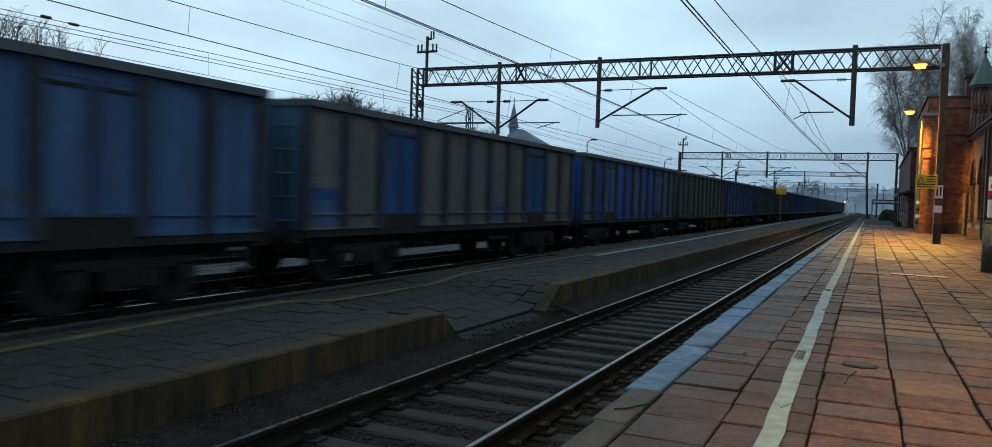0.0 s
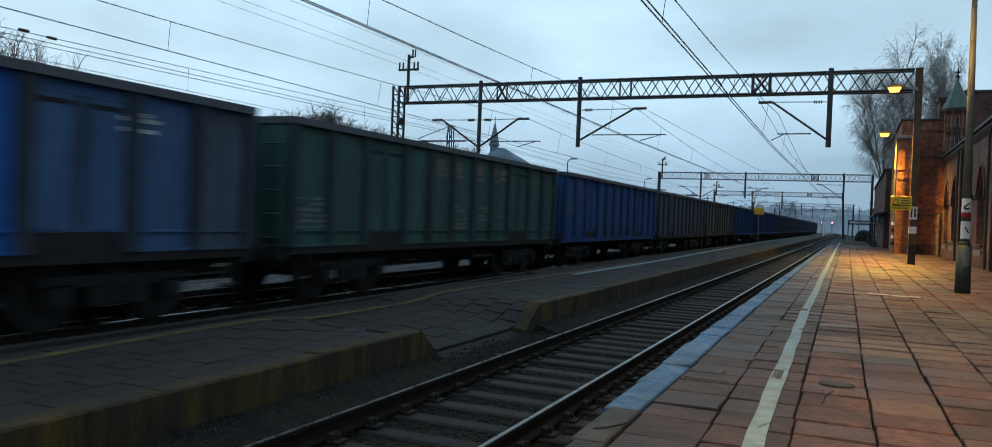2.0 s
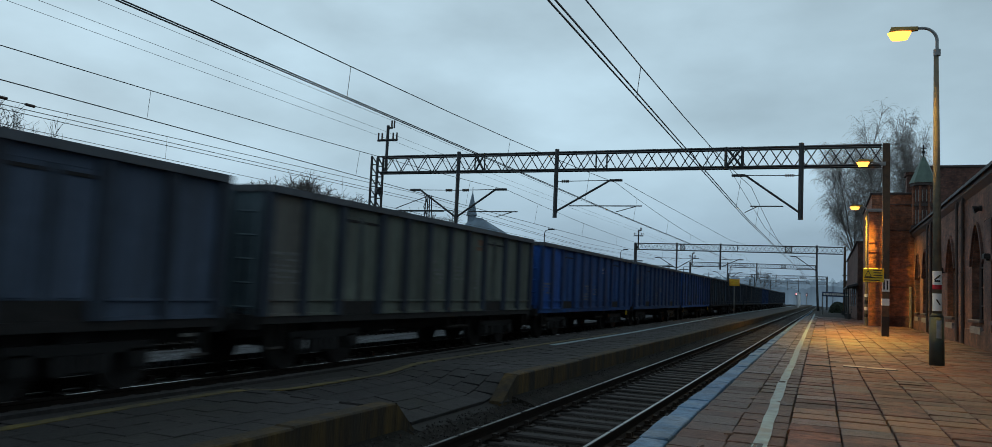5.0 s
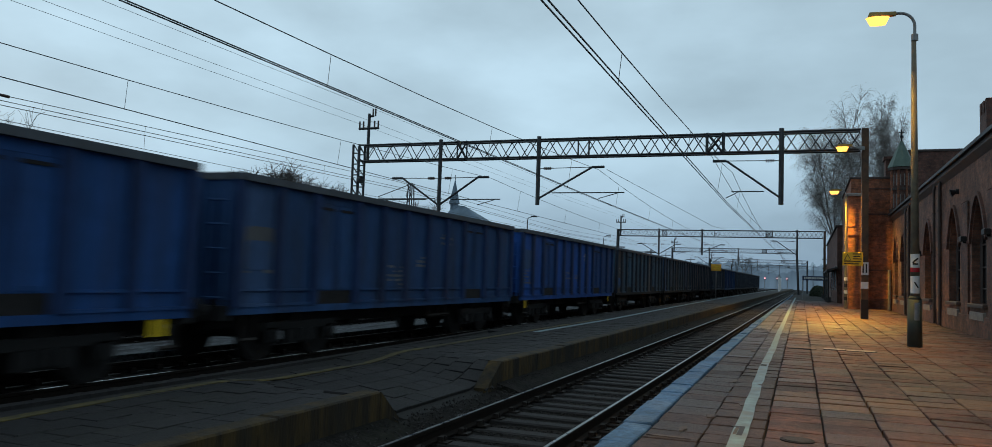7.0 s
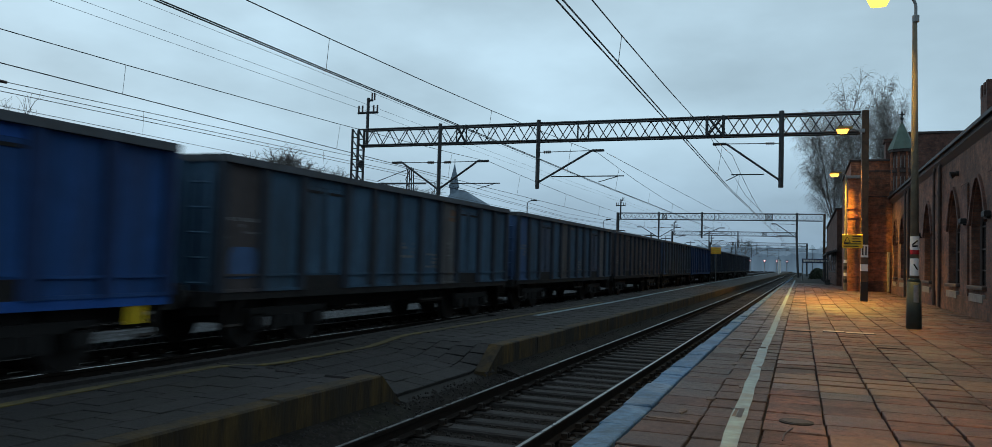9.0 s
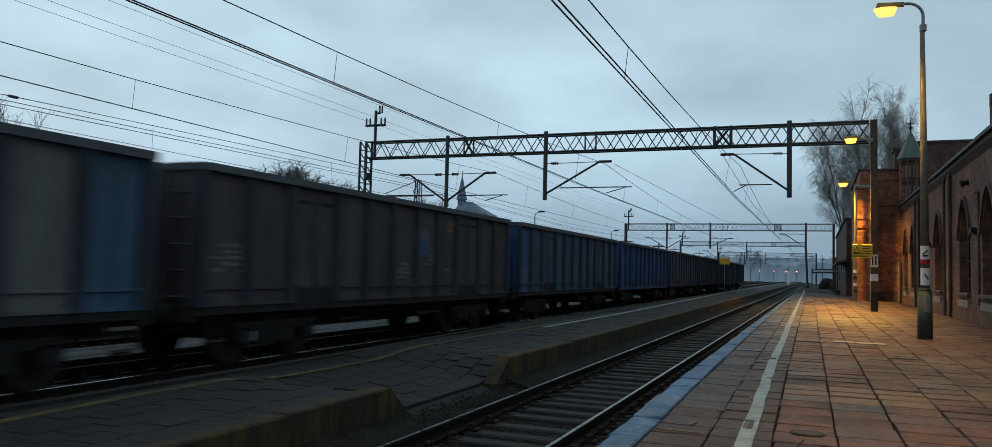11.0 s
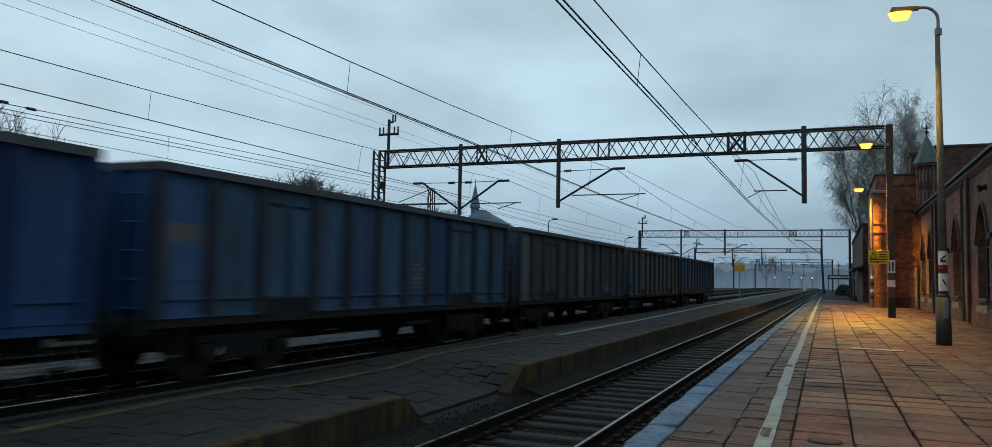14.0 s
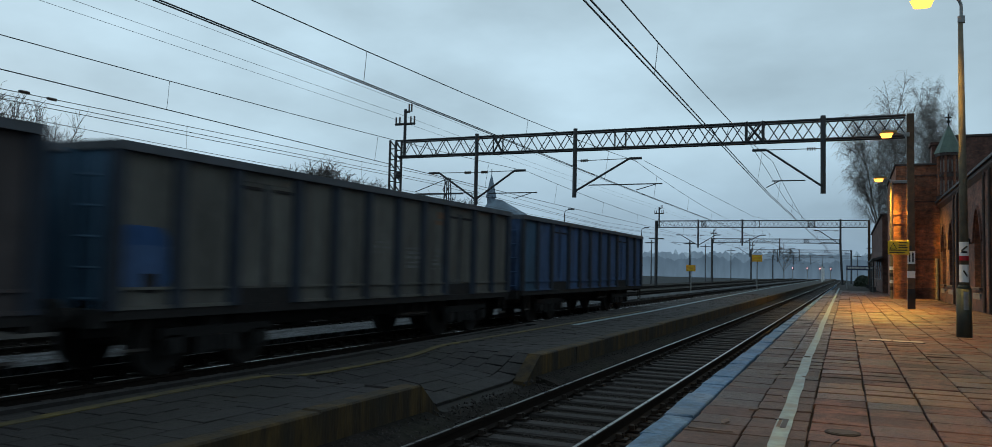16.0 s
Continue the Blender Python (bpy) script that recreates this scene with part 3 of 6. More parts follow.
for yc in (37.6, 48.2):
    g = Geo()
    g.box(HX - 0.08, HX - 0.003, yc - 0.45, yc + 0.45, PZ - 0.2, TOPZ - 0.1)
    part("pilaster", g, M_brick_hall, hall)
    for k in (-0.75, 0.75):
        p = Geo()
        p.path([(HX - 0.05, yc + k, TOPZ - 0.05), (HX - 0.13, yc + k, TOPZ - 0.5), (HX - 0.13, yc + k, PZ)], 0.055, 8)
        for z in (1.5, 3.2, 5.0):
            p.tube((HX - 0.13, yc + k, z), (HX - 0.13, yc + k, z + 0.06), 0.075, n=8)
        part("downpipe", p, M_trim, hall, "dark painted downpipe")
for yc in (31.8, 27.3, 22.9):
    part("buttress", Geo().slab(HX - 0.065, HX - 0.003, yc - 0.62, yc + 0.62, PZ - 0.2, 4.9, 0.05), M_brick2, hall, "narrow dark brick buttress")
g = Geo()
g.prism([(HX - 0.28, TOPZ - 0.05), (HX - 0.28, TOPZ + 0.07), (HX - 0.17, TOPZ + 0.07), (HX - 0.17, TOPZ - 0.03)], 13.5, 57.5)
part("gutter", g, M_steel, hall, "dark zinc gutter")
g = Geo()
g.prism([(HX - 0.165, TOPZ - 0.20), (HX - 0.002, TOPZ - 0.42), (HX - 0.002, TOPZ), (HX - 0.165, TOPZ)], 13.6, 57.4)
part("cornice", g, M_trim, hall, "dark corbelled cornice")
g = Geo()
g.add([(HX - 0.2, 13.5, TOPZ + 0.06), (HX - 0.2, 57.5, TOPZ + 0.06), (14.5, 57.5, 8.9), (14.5, 13.5, 8.9),
       (HX - 0.2, 13.5, TOPZ + 0.005), (HX - 0.2, 57.5, TOPZ + 0.005), (14.5, 57.5, 8.7), (14.5, 13.5, 8.7)],
      [(0, 1, 2, 3), (4, 7, 6, 5), (0, 4, 5, 1), (2, 6, 7, 3), (0, 3, 7, 4), (1, 5, 6, 2)])
part("roof", g, M_roof, hall, "dark low felt roof")
g = Geo()
g.box(14.2, 14.7, 13.6, 57.4, PZ - 0.3, 8.7)
g.box(HX + 0.5, 14.2, 13.6, 14.0, PZ - 0.3, TOPZ)
part("rear_wall", g, M_brick2, hall)
for yc, hf in zip(WIN, HALF):
    o = arch(yc, hf, SILL, SPRING, APEX)
    w = part("window", xprism(Geo(), [(yc + (a - yc) * 0.99, b) for a, b in o], HX + 0.33, HX + 0.36), M_glass, hall, "dark pointed window")
    fr = Geo()
    for (a, b), (c, d) in zip(o[:-1], o[1:]):
        fr.bar((HX + 0.30, a + (yc - a) * 0.03, b), (HX + 0.30, c + (yc - c) * 0.03, d), 0.09)
    for k in (-0.33, 0.33):
        fr.box(HX + 0.28, HX + 0.33, yc + k * hf - 0.035, yc + k * hf + 0.035, SILL, SPRING + 1.0)
    for z in (1.9, 2.6, SPRING):
        fr.box(HX + 0.285, HX + 0.33, yc - hf, yc + hf, z - 0.025, z + 0.025)
    part("frame", fr, M_trim, w, "dark timber window bars")
    hood, ring = Geo(), []
    for (a, b) in o[1:-1]:
        for kk, dz in ((1.06, 0.04), (1.19, 0.16)):
            ring += [(HX - 0.085, yc + (a - yc) * kk, b + dz), (HX - 0.003, yc + (a - yc) * kk, b + dz)]
    m_ = len(o) - 2
    hood.add(ring, [q for k in range(m_ - 1) for q in ((4 * k, 4 * k + 4, 4 * k + 6, 4 * k + 2), (4 * k + 1, 4 * k + 3, 4 * k + 7, 4 * k + 5),
                                                        (4 * k, 4 * k + 1, 4 * k + 5, 4 * k + 4), (4 * k + 2, 4 * k + 6, 4 * k + 7, 4 * k + 3))]
             + [(0, 2, 3, 1), (4 * m_ - 4, 4 * m_ - 3, 4 * m_ - 1, 4 * m_ - 2)])
    part("hood_mould", hood, M_brick2, w, "moulded brick arch")
    part("sill", Geo().slab(HX - 0.14, HX + 0.3, yc - hf - 0.08, yc + hf + 0.08, SILL - 0.12, SILL, 0.03), M_trim, w, "dark sloping sill")
    part("plaque", Geo().slab(HX - 0.10, HX - 0.004, yc - 1.1, yc + 1.1, 0.88, 1.13, 0.01), M_stone, w, "pale stone block under the sill")
# stepped chimney of the building behind
ch = thing("chimney", "tall dark brick chimney with a crenellated top", "chimney")
g = Geo()
g.box(12.0, 13.4, 47.5, 49.2, 6.0, 11.2)
part("shaft", g, M_brick2, ch)
g = Geo()
for a in (12.0, 12.55, 13.1):
    for b in (47.5, 48.2, 48.9):
        g.box(a, a + 0.32, b, b + 0.35, 11.2, 11.9 + 0.25 * ((a * 3) % 1))
part("crown", g, M_brick2, ch)


def wall_lamp(y, z):
    t = thing("wall_lamp", "round dark bulkhead lamp on the brick wall", "lamp", "wall lamps")
    g = Geo()
    g.tube((HX - 0.003, y, z), (HX - 0.10, y, z), 0.10, n=12)
    part("mount", g, M_black, t)
    part("shade", Geo().tube((HX - 0.10, y, z), (HX - 0.28, y, z - 0.06), 0.07, 0.15, n=12), M_black, t)


wall_lamp(33.2, 5.42)
for y, z in ((31.5, 3.59), (27.6, 3.60), (43.17, 3.56)):
    t = thing("wall_box", "flat black lamp box on the brick wall", "lamp", "wall boxes")
    part("housing", Geo().slab(HX - 0.25, HX - 0.067, y - 0.22, y + 0.22, z - 0.09, z + 0.09, 0.03), M_black, t)
    part("bracket", Geo().box(HX - 0.16, HX - 0.002, y - 0.08, y + 0.08, z - 0.15, z - 0.091), M_black, t)

# brick block with the corner pier
block = thing("brick_block", "tall red brick end block lit orange by a lamp", "building")
g = Geo()
g.box(6.05, 9.4, 58.0, 71.0, PZ - 0.3, 9.0)
part("wall", g, M_brick, block)
g = Geo()
g.box(5.85, 6.95, 57.0, 57.996, PZ - 0.3, 7.75)
for z in (5.15, 5.75):
    g.box(5.80, 7.0, 56.93, 57.0, z, z + 0.14)
part("corner_pier", g, M_brick, block)
part("pier_cap", Geo().slab(5.70, 7.05, 56.85, 58.0, 7.76, 7.95, 0.05), M_stone, block, "pale stone coping")
part("coping", Geo().slab(5.95, 9.5, 57.9, 71.1, 9.004, 9.14, 0.04), M_trim, block)
g = Geo()
g.box(8.15, 8.75, 58.2, 59.4, 9.14, 10.3)
g.box(8.05, 8.85, 58.1, 59.5, 10.3, 10.5)
part("pinnacle", g, M_brick2, block)
part("plinth", Geo().slab(6.95, 9.35, 57.93, 57.997, PZ - 0.2, 1.1, 0.02), M_brick2, block)
for z in (2.9, 6.6, 8.3):
    part("string_course", Geo().box(6.96, 9.4, 57.95, 57.998, z, z + 0.10), M_brick2, block)
part("drainpipe", Geo().tube((8.35, 57.85, PZ), (8.35, 57.85, 3.0), 0.09, n=8), M_stone, block, "pale painted pipe")

turret = thing("turret", "small octagonal brick turret with a green copper spire", "turret")
tx, ty = 9.00, 57.15
part("base", Geo().tube((tx, ty, 6.0), (tx, ty, 6.75), 0.55, 0.62, n=8), M_brick2, turret)
part("shaft", Geo().tube((tx, ty, 6.75), (tx, ty, 9.60), 0.62, n=8), M_brick2, turret)
for z, rr in ((6.72, 0.72), (8.10, 0.70), (9.42, 0.78)):
    part("moulding", Geo().tube((tx, ty, z), (tx, ty, z + 0.18), rr, n=8), M_trim, turret)
part("spire", Geo().tube((tx, ty, 9.60), (tx, ty, 11.32), 0.84, 0.09, n=8), M_copper, turret, "green copper spire")
f = Geo()
f.tube((tx, ty, 11.3), (tx, ty, 12.1), 0.042, n=6)
f.tube((tx, ty, 11.55), (tx, ty, 11.7), 0.11, n=8)
f.bar((tx - 0.17, ty, 11.9), (tx + 0.17, ty, 11.9), 0.05)
part("finial", f, M_black, turret)
for k in range(8):
    a = radians(45 * k)
    for z0, z1 in ((6.95, 7.95), (8.40, 9.25)):
        op = Geo().box(0.56, 0.585, -0.14, 0.14, z0, z1 - 0.14)
        op.add([(0.56, -0.14, z1 - 0.14), (0.56, 0.14, z1 - 0.14), (0.56, 0, z1 + 0.06), (0.585, -0.14, z1 - 0.14), (0.585, 0.14, z1 - 0.14), (0.585, 0, z1 + 0.06)],
               [(0, 1, 2), (3, 5, 4), (1, 4, 5, 2), (0, 2, 5, 3)])
        # pale stone colour stands for the light in the turret's openings
        ob = part("blind_opening", op, M_stone, turret, "arched opening with its light painted pale")
        ob.matrix_basis = pose(tx, ty, 0, 0, 0, 45 * k)
    a = radians(22.5 + 45 * k)
    x, y = tx + 0.63 * math.cos(a), ty + 0.63 * math.sin(a)
    part("colonnette", Geo().tube((x, y, 6.9), (x, y, 9.42), 0.07, n=6), M_brick, turret)

rear = thing("rear_building", "tall dark brick building behind the station hall", "building")
part("wall", Geo().box(10.4, 19, 70, 86, PZ - 0.3, 12.6), M_brick2, rear)
part("coping", Geo().slab(10.3, 19.1, 69.9, 86.1, 12.604, 12.78, 0.05), M_trim, rear)

low = thing("platform_building", "low dark brick building farther down the platform", "building")
part("wall", Geo().box(5.75, 11, 74, 110, PZ - 0.3, 6.9), M_brick2, low)
part("coping", Geo().slab(5.6, 11.1, 73.9, 110.1, 6.904, 7.05, 0.04), M_trim, low)
part("gable", Geo().prism([(6.3, 7.05), (10.9, 7.05), (10.9, 7.9), (7.2, 7.9)], 74, 74.4), M_brick2, low)
for i in range(5):
    w = part("window", Geo().box(5.72, 5.748, 77 + 6 * i, 78.3 + 6 * i, 1.6, 3.6), M_glass, low)
    part("sill", Geo().box(5.66, 5.748, 76.9 + 6 * i, 78.4 + 6 * i, 1.48, 1.58), M_stone, w)
part("canopy", Geo().prism([(4.9, 3.05), (5.746, 3.3), (5.746, 3.45), (4.9, 3.2)], 72.5, 90), M_steel, low, "dark sloping canopy")
for y in (74, 82, 89):
    part("canopy_post", Geo().tube((5.05, y, PZ), (5.05, y, 3.07), 0.06, n=8), M_steel, low)
far_shed = thing("goods_shed", "dim distant brick shed beyond the platform end", "building")
part("wall", Geo().box(6.5, 14, 125, 170, -0.4, 5.2), M_brick2, far_shed)
part("roof", Geo().prism([(6.2, 5.2), (14.3, 5.2), (10.2, 7.4)], 124.6, 170.4), M_roof, far_shed)


# ---- gantries, masts, wires ----
def gantry(y, x0, x1, zb, zt, hangers, left_tower=True, right=True, detail=True, group="catenary gantries"):
    t = thing("catenary_gantry", "dark lattice steel gantry spanning the tracks on two posts" if detail else "distant dark lattice gantry over the tracks",
              "gantry", group)
    hw = 0.28
    top, low_c = Geo(), Geo()
    for k in (-hw, hw):
        top.bar((x0, y + k, zt - 0.05), (x1, y + k, zt - 0.05), 0.072)
        low_c.bar((x0, y + k, zb + 0.05), (x1, y + k, zb + 0.05), 0.072)
    part("top_chord", top, M_steel, t)
    part("bottom_chord", low_c, M_steel, t)
    lat = Geo()
    n = int((x1 - x0) / 0.52)
    for i in range(n):
        a, b = x0 + (x1 - x0) * i / n, x0 + (x1 - x0) * (i + 1) / n
        for k in (-hw, hw):
            up = (i + (k > 0)) % 2
            lat.bar((a, y + k, zb + 0.08 if up else zt - 0.08), (b, y + k, zt - 0.08 if up else zb + 0.08), 0.036)
        if i % 3 == 0:
            lat.bar((a, y - hw, zb + 0.05), (a, y + hw, zb + 0.05), 0.04)
    part("lattice", lat, M_steel, t)
    for s in (0.245, 0.505, 0.755):
        xm = x0 + (x1 - x0) * s
        big = 0.38 if s > 0.7 else 0.28
        for dx in (-big, big):
            part("joint_post", Geo().bar((xm + dx, y - hw - 0.03, zb), (xm + dx, y - hw - 0.03, zt), 0.10 if s > 0.7 else 0.06), M_steel, t)
        if s != 0.505:
            part("joint_brace", Geo().bar((xm - big, y - hw - 0.03, zb), (xm + big, y - hw - 0.03, zt), 0.08), M_steel, t)
            part("joint_brace", Geo().bar((xm - big, y - hw - 0.03, zt), (xm + big, y - hw - 0.03, zb), 0.08), M_steel, t)
    lt = Geo()
    if left_tower:
        for dx in (-0.40, 0.0):
            for dy in (-0.3, 0.3):
                lt.bar((x0 + dx - 0.02, y + dy, -0.5), (x0 + dx - 0.02, y + dy, zt), 0.11)
        for i in range(14):
            z = zt - 0.62 * i
            for dy in (-0.3, 0.3):
                lt.bar((x0 - 0.42, y + dy, z), (x0 - 0.02, y + dy, z - 0.5), 0.05)
                lt.bar((x0 - 0.42, y + dy, z - 0.5), (x0 - 0.02, y + dy, z - 0.5), 0.05)
        part("lattice_post", lt, M_steel, t)
    else:
        part("left_post", lt.bar((x0, y, -0.5), (x0, y, zt), 0.3), M_steel, t)
    mast = Geo()
    mx = x0 + 0.35
    mast.bar((mx, y, zb), (mx, y, zt + 1.8), 0.14)
    mast.bar((mx - 0.65, y, zt + 0.95), (mx + 0.65, y, zt + 0.95), 0.10)
    mast.bar((mx, y, zt + 1.65), (mx + 0.3, y, zt + 1.65), 0.09)
    mast = part("feeder_mast", mast, M_steel, t)
    for dx, z in ((-0.6, zt + 0.95), (-0.36, zt + 0.95), (0.36, zt + 0.95), (0.6, zt + 0.95), (0.24, zt + 1.65), (0.4, zt + 1.65)):
        part("insulator", Geo().tube((mx + dx, y, z), (mx + dx, y, z + 0.42), 0.05, n=7), M_porc, mast)
    if right:
        part("right_post", Geo().box(x1 + 0.05, x1 + 0.33, y - 0.16, y + 0.16, PZ - 0.5, zt + 0.03), M_rust, t, "rust-brown box post")
    for hx, z, arms in hangers:
        h = part("hanger", Geo().bar((hx, y - hw - 0.1, z), (hx, y - hw - 0.1, zt + 0.1), 0.16), M_steel, t)
        for d in arms:
            yy = y - hw - 0.1
            b = Geo()
            reach, tip_z = {2.2: (2.45, 7.55), -9.6: (2.85, 7.38)}.get(hx, (2.25, 6.95))
            tip = (hx + d * reach, yy, tip_z - (7.93 - zb))
            b.tube((hx, yy, z + 0.3), tip, 0.055, n=6)
            b.tube(tip, (tip[0] + d * 0.62, yy, tip[2]), 0.07, n=6)
            part("bracket_arm", b, M_steel, h)
            s = Geo()
            part("tie_rod", Geo().tube((hx, yy, tip[2] - 0.03), tip, 0.02, n=5), M_steel, h)
            z2 = z + 0.62
            far = reach * 1.58 if hx < 0 else 2.2
            s.tube((hx + d * 0.75, yy, z2), (hx + d * far, yy, z2), 0.03, n=5)
            s.tube((hx + d * (far - 0.3), yy, z2 - 0.02), (hx + d * (far - 1.3 if hx < 0 else far + 0.25), yy, z2 - 0.30), 0.022, n=5)
            part("steady_arm", s, M_steel, h)
            i = Geo()
            for q in range(4):
                i.disc((hx + d * (0.35 + 0.1 * q), yy, tip[2] - 0.028), (1, 0, 0), 0.075, 0.05, 8)
            part("insulator", i, M_porc, h)
    return t


G1Y = 39.2
g1 = gantry(G1Y, -20.3, 5.55, 7.93, 8.93, [(-15.2, 5.15, (-1, 1)), (-9.6, 5.47, (1,)), (2.2, 5.47, (-1,))])
g2 = gantry(107, -20.6, 5.2, 7.65, 8.6, [(-15.0, 5.0, (-1, 1)), (-9.4, 5.3, (1,)), (2.2, 5.2, (-1,))], left_tower=False, detail=False)
g3 = gantry(166, -22.4, 1.4, 7.8, 8.7, [(-15.0, 5.0, (-1, 1)), (-9.4, 5.3, (1,))], left_tower=False, right=False, detail=False)
part("right_post", Geo().bar((1.9, 166, -0.5), (1.5, 166, 8.7), 0.3), M_steel, g3)
for y in (232, 300):
    gg = gantry(y, -22, 3.5, 7.6, 8.5, [(-15.0, 5.0, (-1, 1)), (-9.4, 5.3, (1,))], left_tower=False, right=False, detail=False)
    part("right_post", Geo().bar((3.5, y, -0.5), (3.5, y, 8.5), 0.3), M_steel, gg)

# dark painted foot, plates and sign on the gantry post
part("painted_foot", Geo().box(5.592, 5.888, G1Y - 0.172, G1Y + 0.172, PZ, 1.27), M_black, g1, "black painted foot")
part("number_plate", Geo().box(5.59, 5.89, G1Y - 0.176, G1Y - 0.164, 2.36, 2.92), M_signw, g1, "white plate with dark bars")
for i in range(2):
    part("bar", Geo().box(5.64 + 0.13 * i, 5.70 + 0.13 * i, G1Y - 0.182, G1Y - 0.176, 2.45, 2.85), M_black, g1)
part("band", Geo().box(5.592, 5.888, G1Y - 0.172, G1Y + 0.172, 1.75, 2.05), M_signw, g1, "white painted band")

fl = thing("floodlight", "small round unlit floodlight on the lattice gantry post", "lamp")
part("housing", Geo().tube((-20.28, G1Y - 0.35, 6.95), (-19.95, G1Y - 0.55, 6.85), 0.12, 0.20, n=12), M_steel, fl)
part("bracket", Geo().bar((-20.34, G1Y - 0.3, 6.95), (-20.2, G1Y - 0.36, 6.95), 0.06), M_steel, fl)

sg = thing("warning_sign", "yellow warning sign with a black triangle fixed beside the gantry post", "sign")
part("panel", Geo().slab(4.82, 5.66, -0.30, 0.30, 0, 0.02, 0.005, pose(0, G1Y - 0.25, 3.06, 90, 0, 0)), M_signy, sg)
g = Geo()
yy = G1Y - 0.276
for a, b in (((4.90, 3.0), (5.03, 3.26)), ((5.03, 3.26), (5.16, 3.0)), ((5.16, 3.0), (4.90, 3.0))):
    g.bar((a[0], yy, a[1]), (b[0], yy, b[1]), 0.02)
part("triangle", g, M_black, sg)
for i in range(5):
    w = (0.34, 0.30, 0.36, 0.7, 0.62)[i]
    x = 5.24 if i < 3 else 4.88
    part("text_bar", Geo().box(x, x + w, yy - 0.004, yy + 0.004, 3.26 - 0.11 * i, 3.30 - 0.11 * i), M_black, sg)
part("clamp", Geo().box(5.60, 5.75, G1Y - 0.248, G1Y - 0.163, 2.95, 3.15), M_steel, sg)


def luminaire(parent, x0, x1, y, z):
    """A long flat street lamp head that glows from below."""
    h = Geo()
    h.add([(x0, y - 0.12, z), (x0, y + 0.12, z), (x1, y - 0.06, z + 0.02), (x1, y + 0.06, z + 0.02),
           (x0 + 0.05, y - 0.09, z + 0.13), (x0 + 0.05, y + 0.09, z + 0.13), (x1, y - 0.05, z + 0.11), (x1, y + 0.05, z + 0.11)],
          [(0, 1, 3, 2), (4, 6, 7, 5), (0, 2, 6, 4), (1, 5, 7, 3), (0, 4, 5, 1), (2, 3, 7, 6)])
    hd = part("lamp_head", h, M_head, parent, "amber lamp housing")
    b = Geo()
    m = (x0 + (x1 - x0) * 0.36)
    n = 10
    ring = [(m + 0.36 * math.cos(2 * math.pi * i / n) * (x1 - x0) / 0.85, y + 0.14 * math.sin(2 * math.pi * i / n), z - 0.004) for i in range(n)]
    ring2 = [(m + 0.24 * math.cos(2 * math.pi * i / n) * (x1 - x0) / 0.85, y + 0.08 * math.sin(2 * math.pi * i / n), z - 0.20) for i in range(n)]
    b.add(ring + ring2, [(i, (i + 1) % n, n + (i + 1) % n, n + i) for i in range(n)] + [tuple(range(n, 2 * n)), tuple(range(n - 1, -1, -1))])
    part("bowl", b, M_glow, hd, "glowing orange lamp bowl")


# lamp on the gantry post
gl = thing("gantry_lamp", "glowing sodium lamp on a short arm on the gantry post", "lamp")
part("arm", Geo().tube((5.47, G1Y - 0.3, 8.02), (5.15, G1Y - 0.3, 8.12), 0.035, n=8), M_galv, gl)
part("arm_plate", Geo().box(5.46, 5.7, G1Y - 0.34, G1Y - 0.16, 7.95, 8.1), M_galv, gl)
luminaire(gl, 4.55, 5.2, G1Y - 0.3, 8.1)


def curved_arm(x, y, z, reach, rise):
    pts = [(x, y, z)]
    for i in range(9):
        a = math.pi / 2 * i / 8
        pts.append((x - 0.35 * (1 - math.cos(a)), y, z + rise - 0.35 + 0.35 * math.sin(a)))
    pts.append((x - reach, y, z + rise))
    return pts


# lamp post on the platform
lp = thing("lamp_post", "concrete platform lamp post with a glowing sodium lamp", "street lamp", "platform lamps")
LX, LY = 5.80, 22.0
part("shaft", Geo().tube((LX + 0.01, LY, 1.6), (LX - 0.02, LY, 8.1), 0.108, 0.054, n=16), M_lampy, lp, "tapered concrete shaft", smooth=True)
b = Geo()
b.tube((LX, LY, PZ - 0.1), (LX, LY, 1.55), 0.172, 0.158, n=16)
b.tube((LX, LY, 1.55), (LX, LY, 1.64), 0.158, 0.108, n=16)
part("base", b, surface("dark_green_post_paint", (0.045, 0.06, 0.05), None, 5, 0.7, 0.2, 30), lp, "dark green painted base", smooth=True)
part("arm", Geo().path(curved_arm(LX, LY, 8.05, 0.45, 0.68), 0.038, 8), M_galv, lp, "curved steel arm")
part("collar", Geo().tube((LX, LY, 8.0), (LX, LY, 8.16), 0.082, n=12), M_galv, lp)
luminaire(lp, 4.72, 5.38, LY, 8.66)


def band(parent, z0, z1, material, r, label="", a0=-150, a1=-30):
    """A sheet bent round the post on the side that faces the walkway."""
    geo = Geo()
    n = 10
    v = []
    for rr in (r, r + 0.006):
        for i in range(n + 1):
            a = radians(a0 + (a1 - a0) * i / n)
            for z in (z0, z1):
                v.append((LX + rr * math.cos(a), LY + rr * math.sin(a), z))
    k = 2 * (n + 1)
    f = []
    for i in range(n):
        f += [(2 * i, 2 * i + 2, 2 * i + 3, 2 * i + 1), (k + 2 * i, k + 2 * i + 1, k + 2 * i + 3, k + 2 * i + 2)]
        f += [(2 * i + 1, 2 * i + 3, k + 2 * i + 3, k + 2 * i + 1), (2 * i, k + 2 * i, k + 2 * i + 2, 2 * i + 2)]
    return part(name_of.get(material.name, "plate"), geo.add(v, f), material, parent, label)


name_of = {M_signw.name: "notice", M_red.name: "red_strip", M_galv.name: "cover_plate"}
n1 = band(lp, 2.33, 2.66, M_signw, 0.113, "white notice with a dark mark")
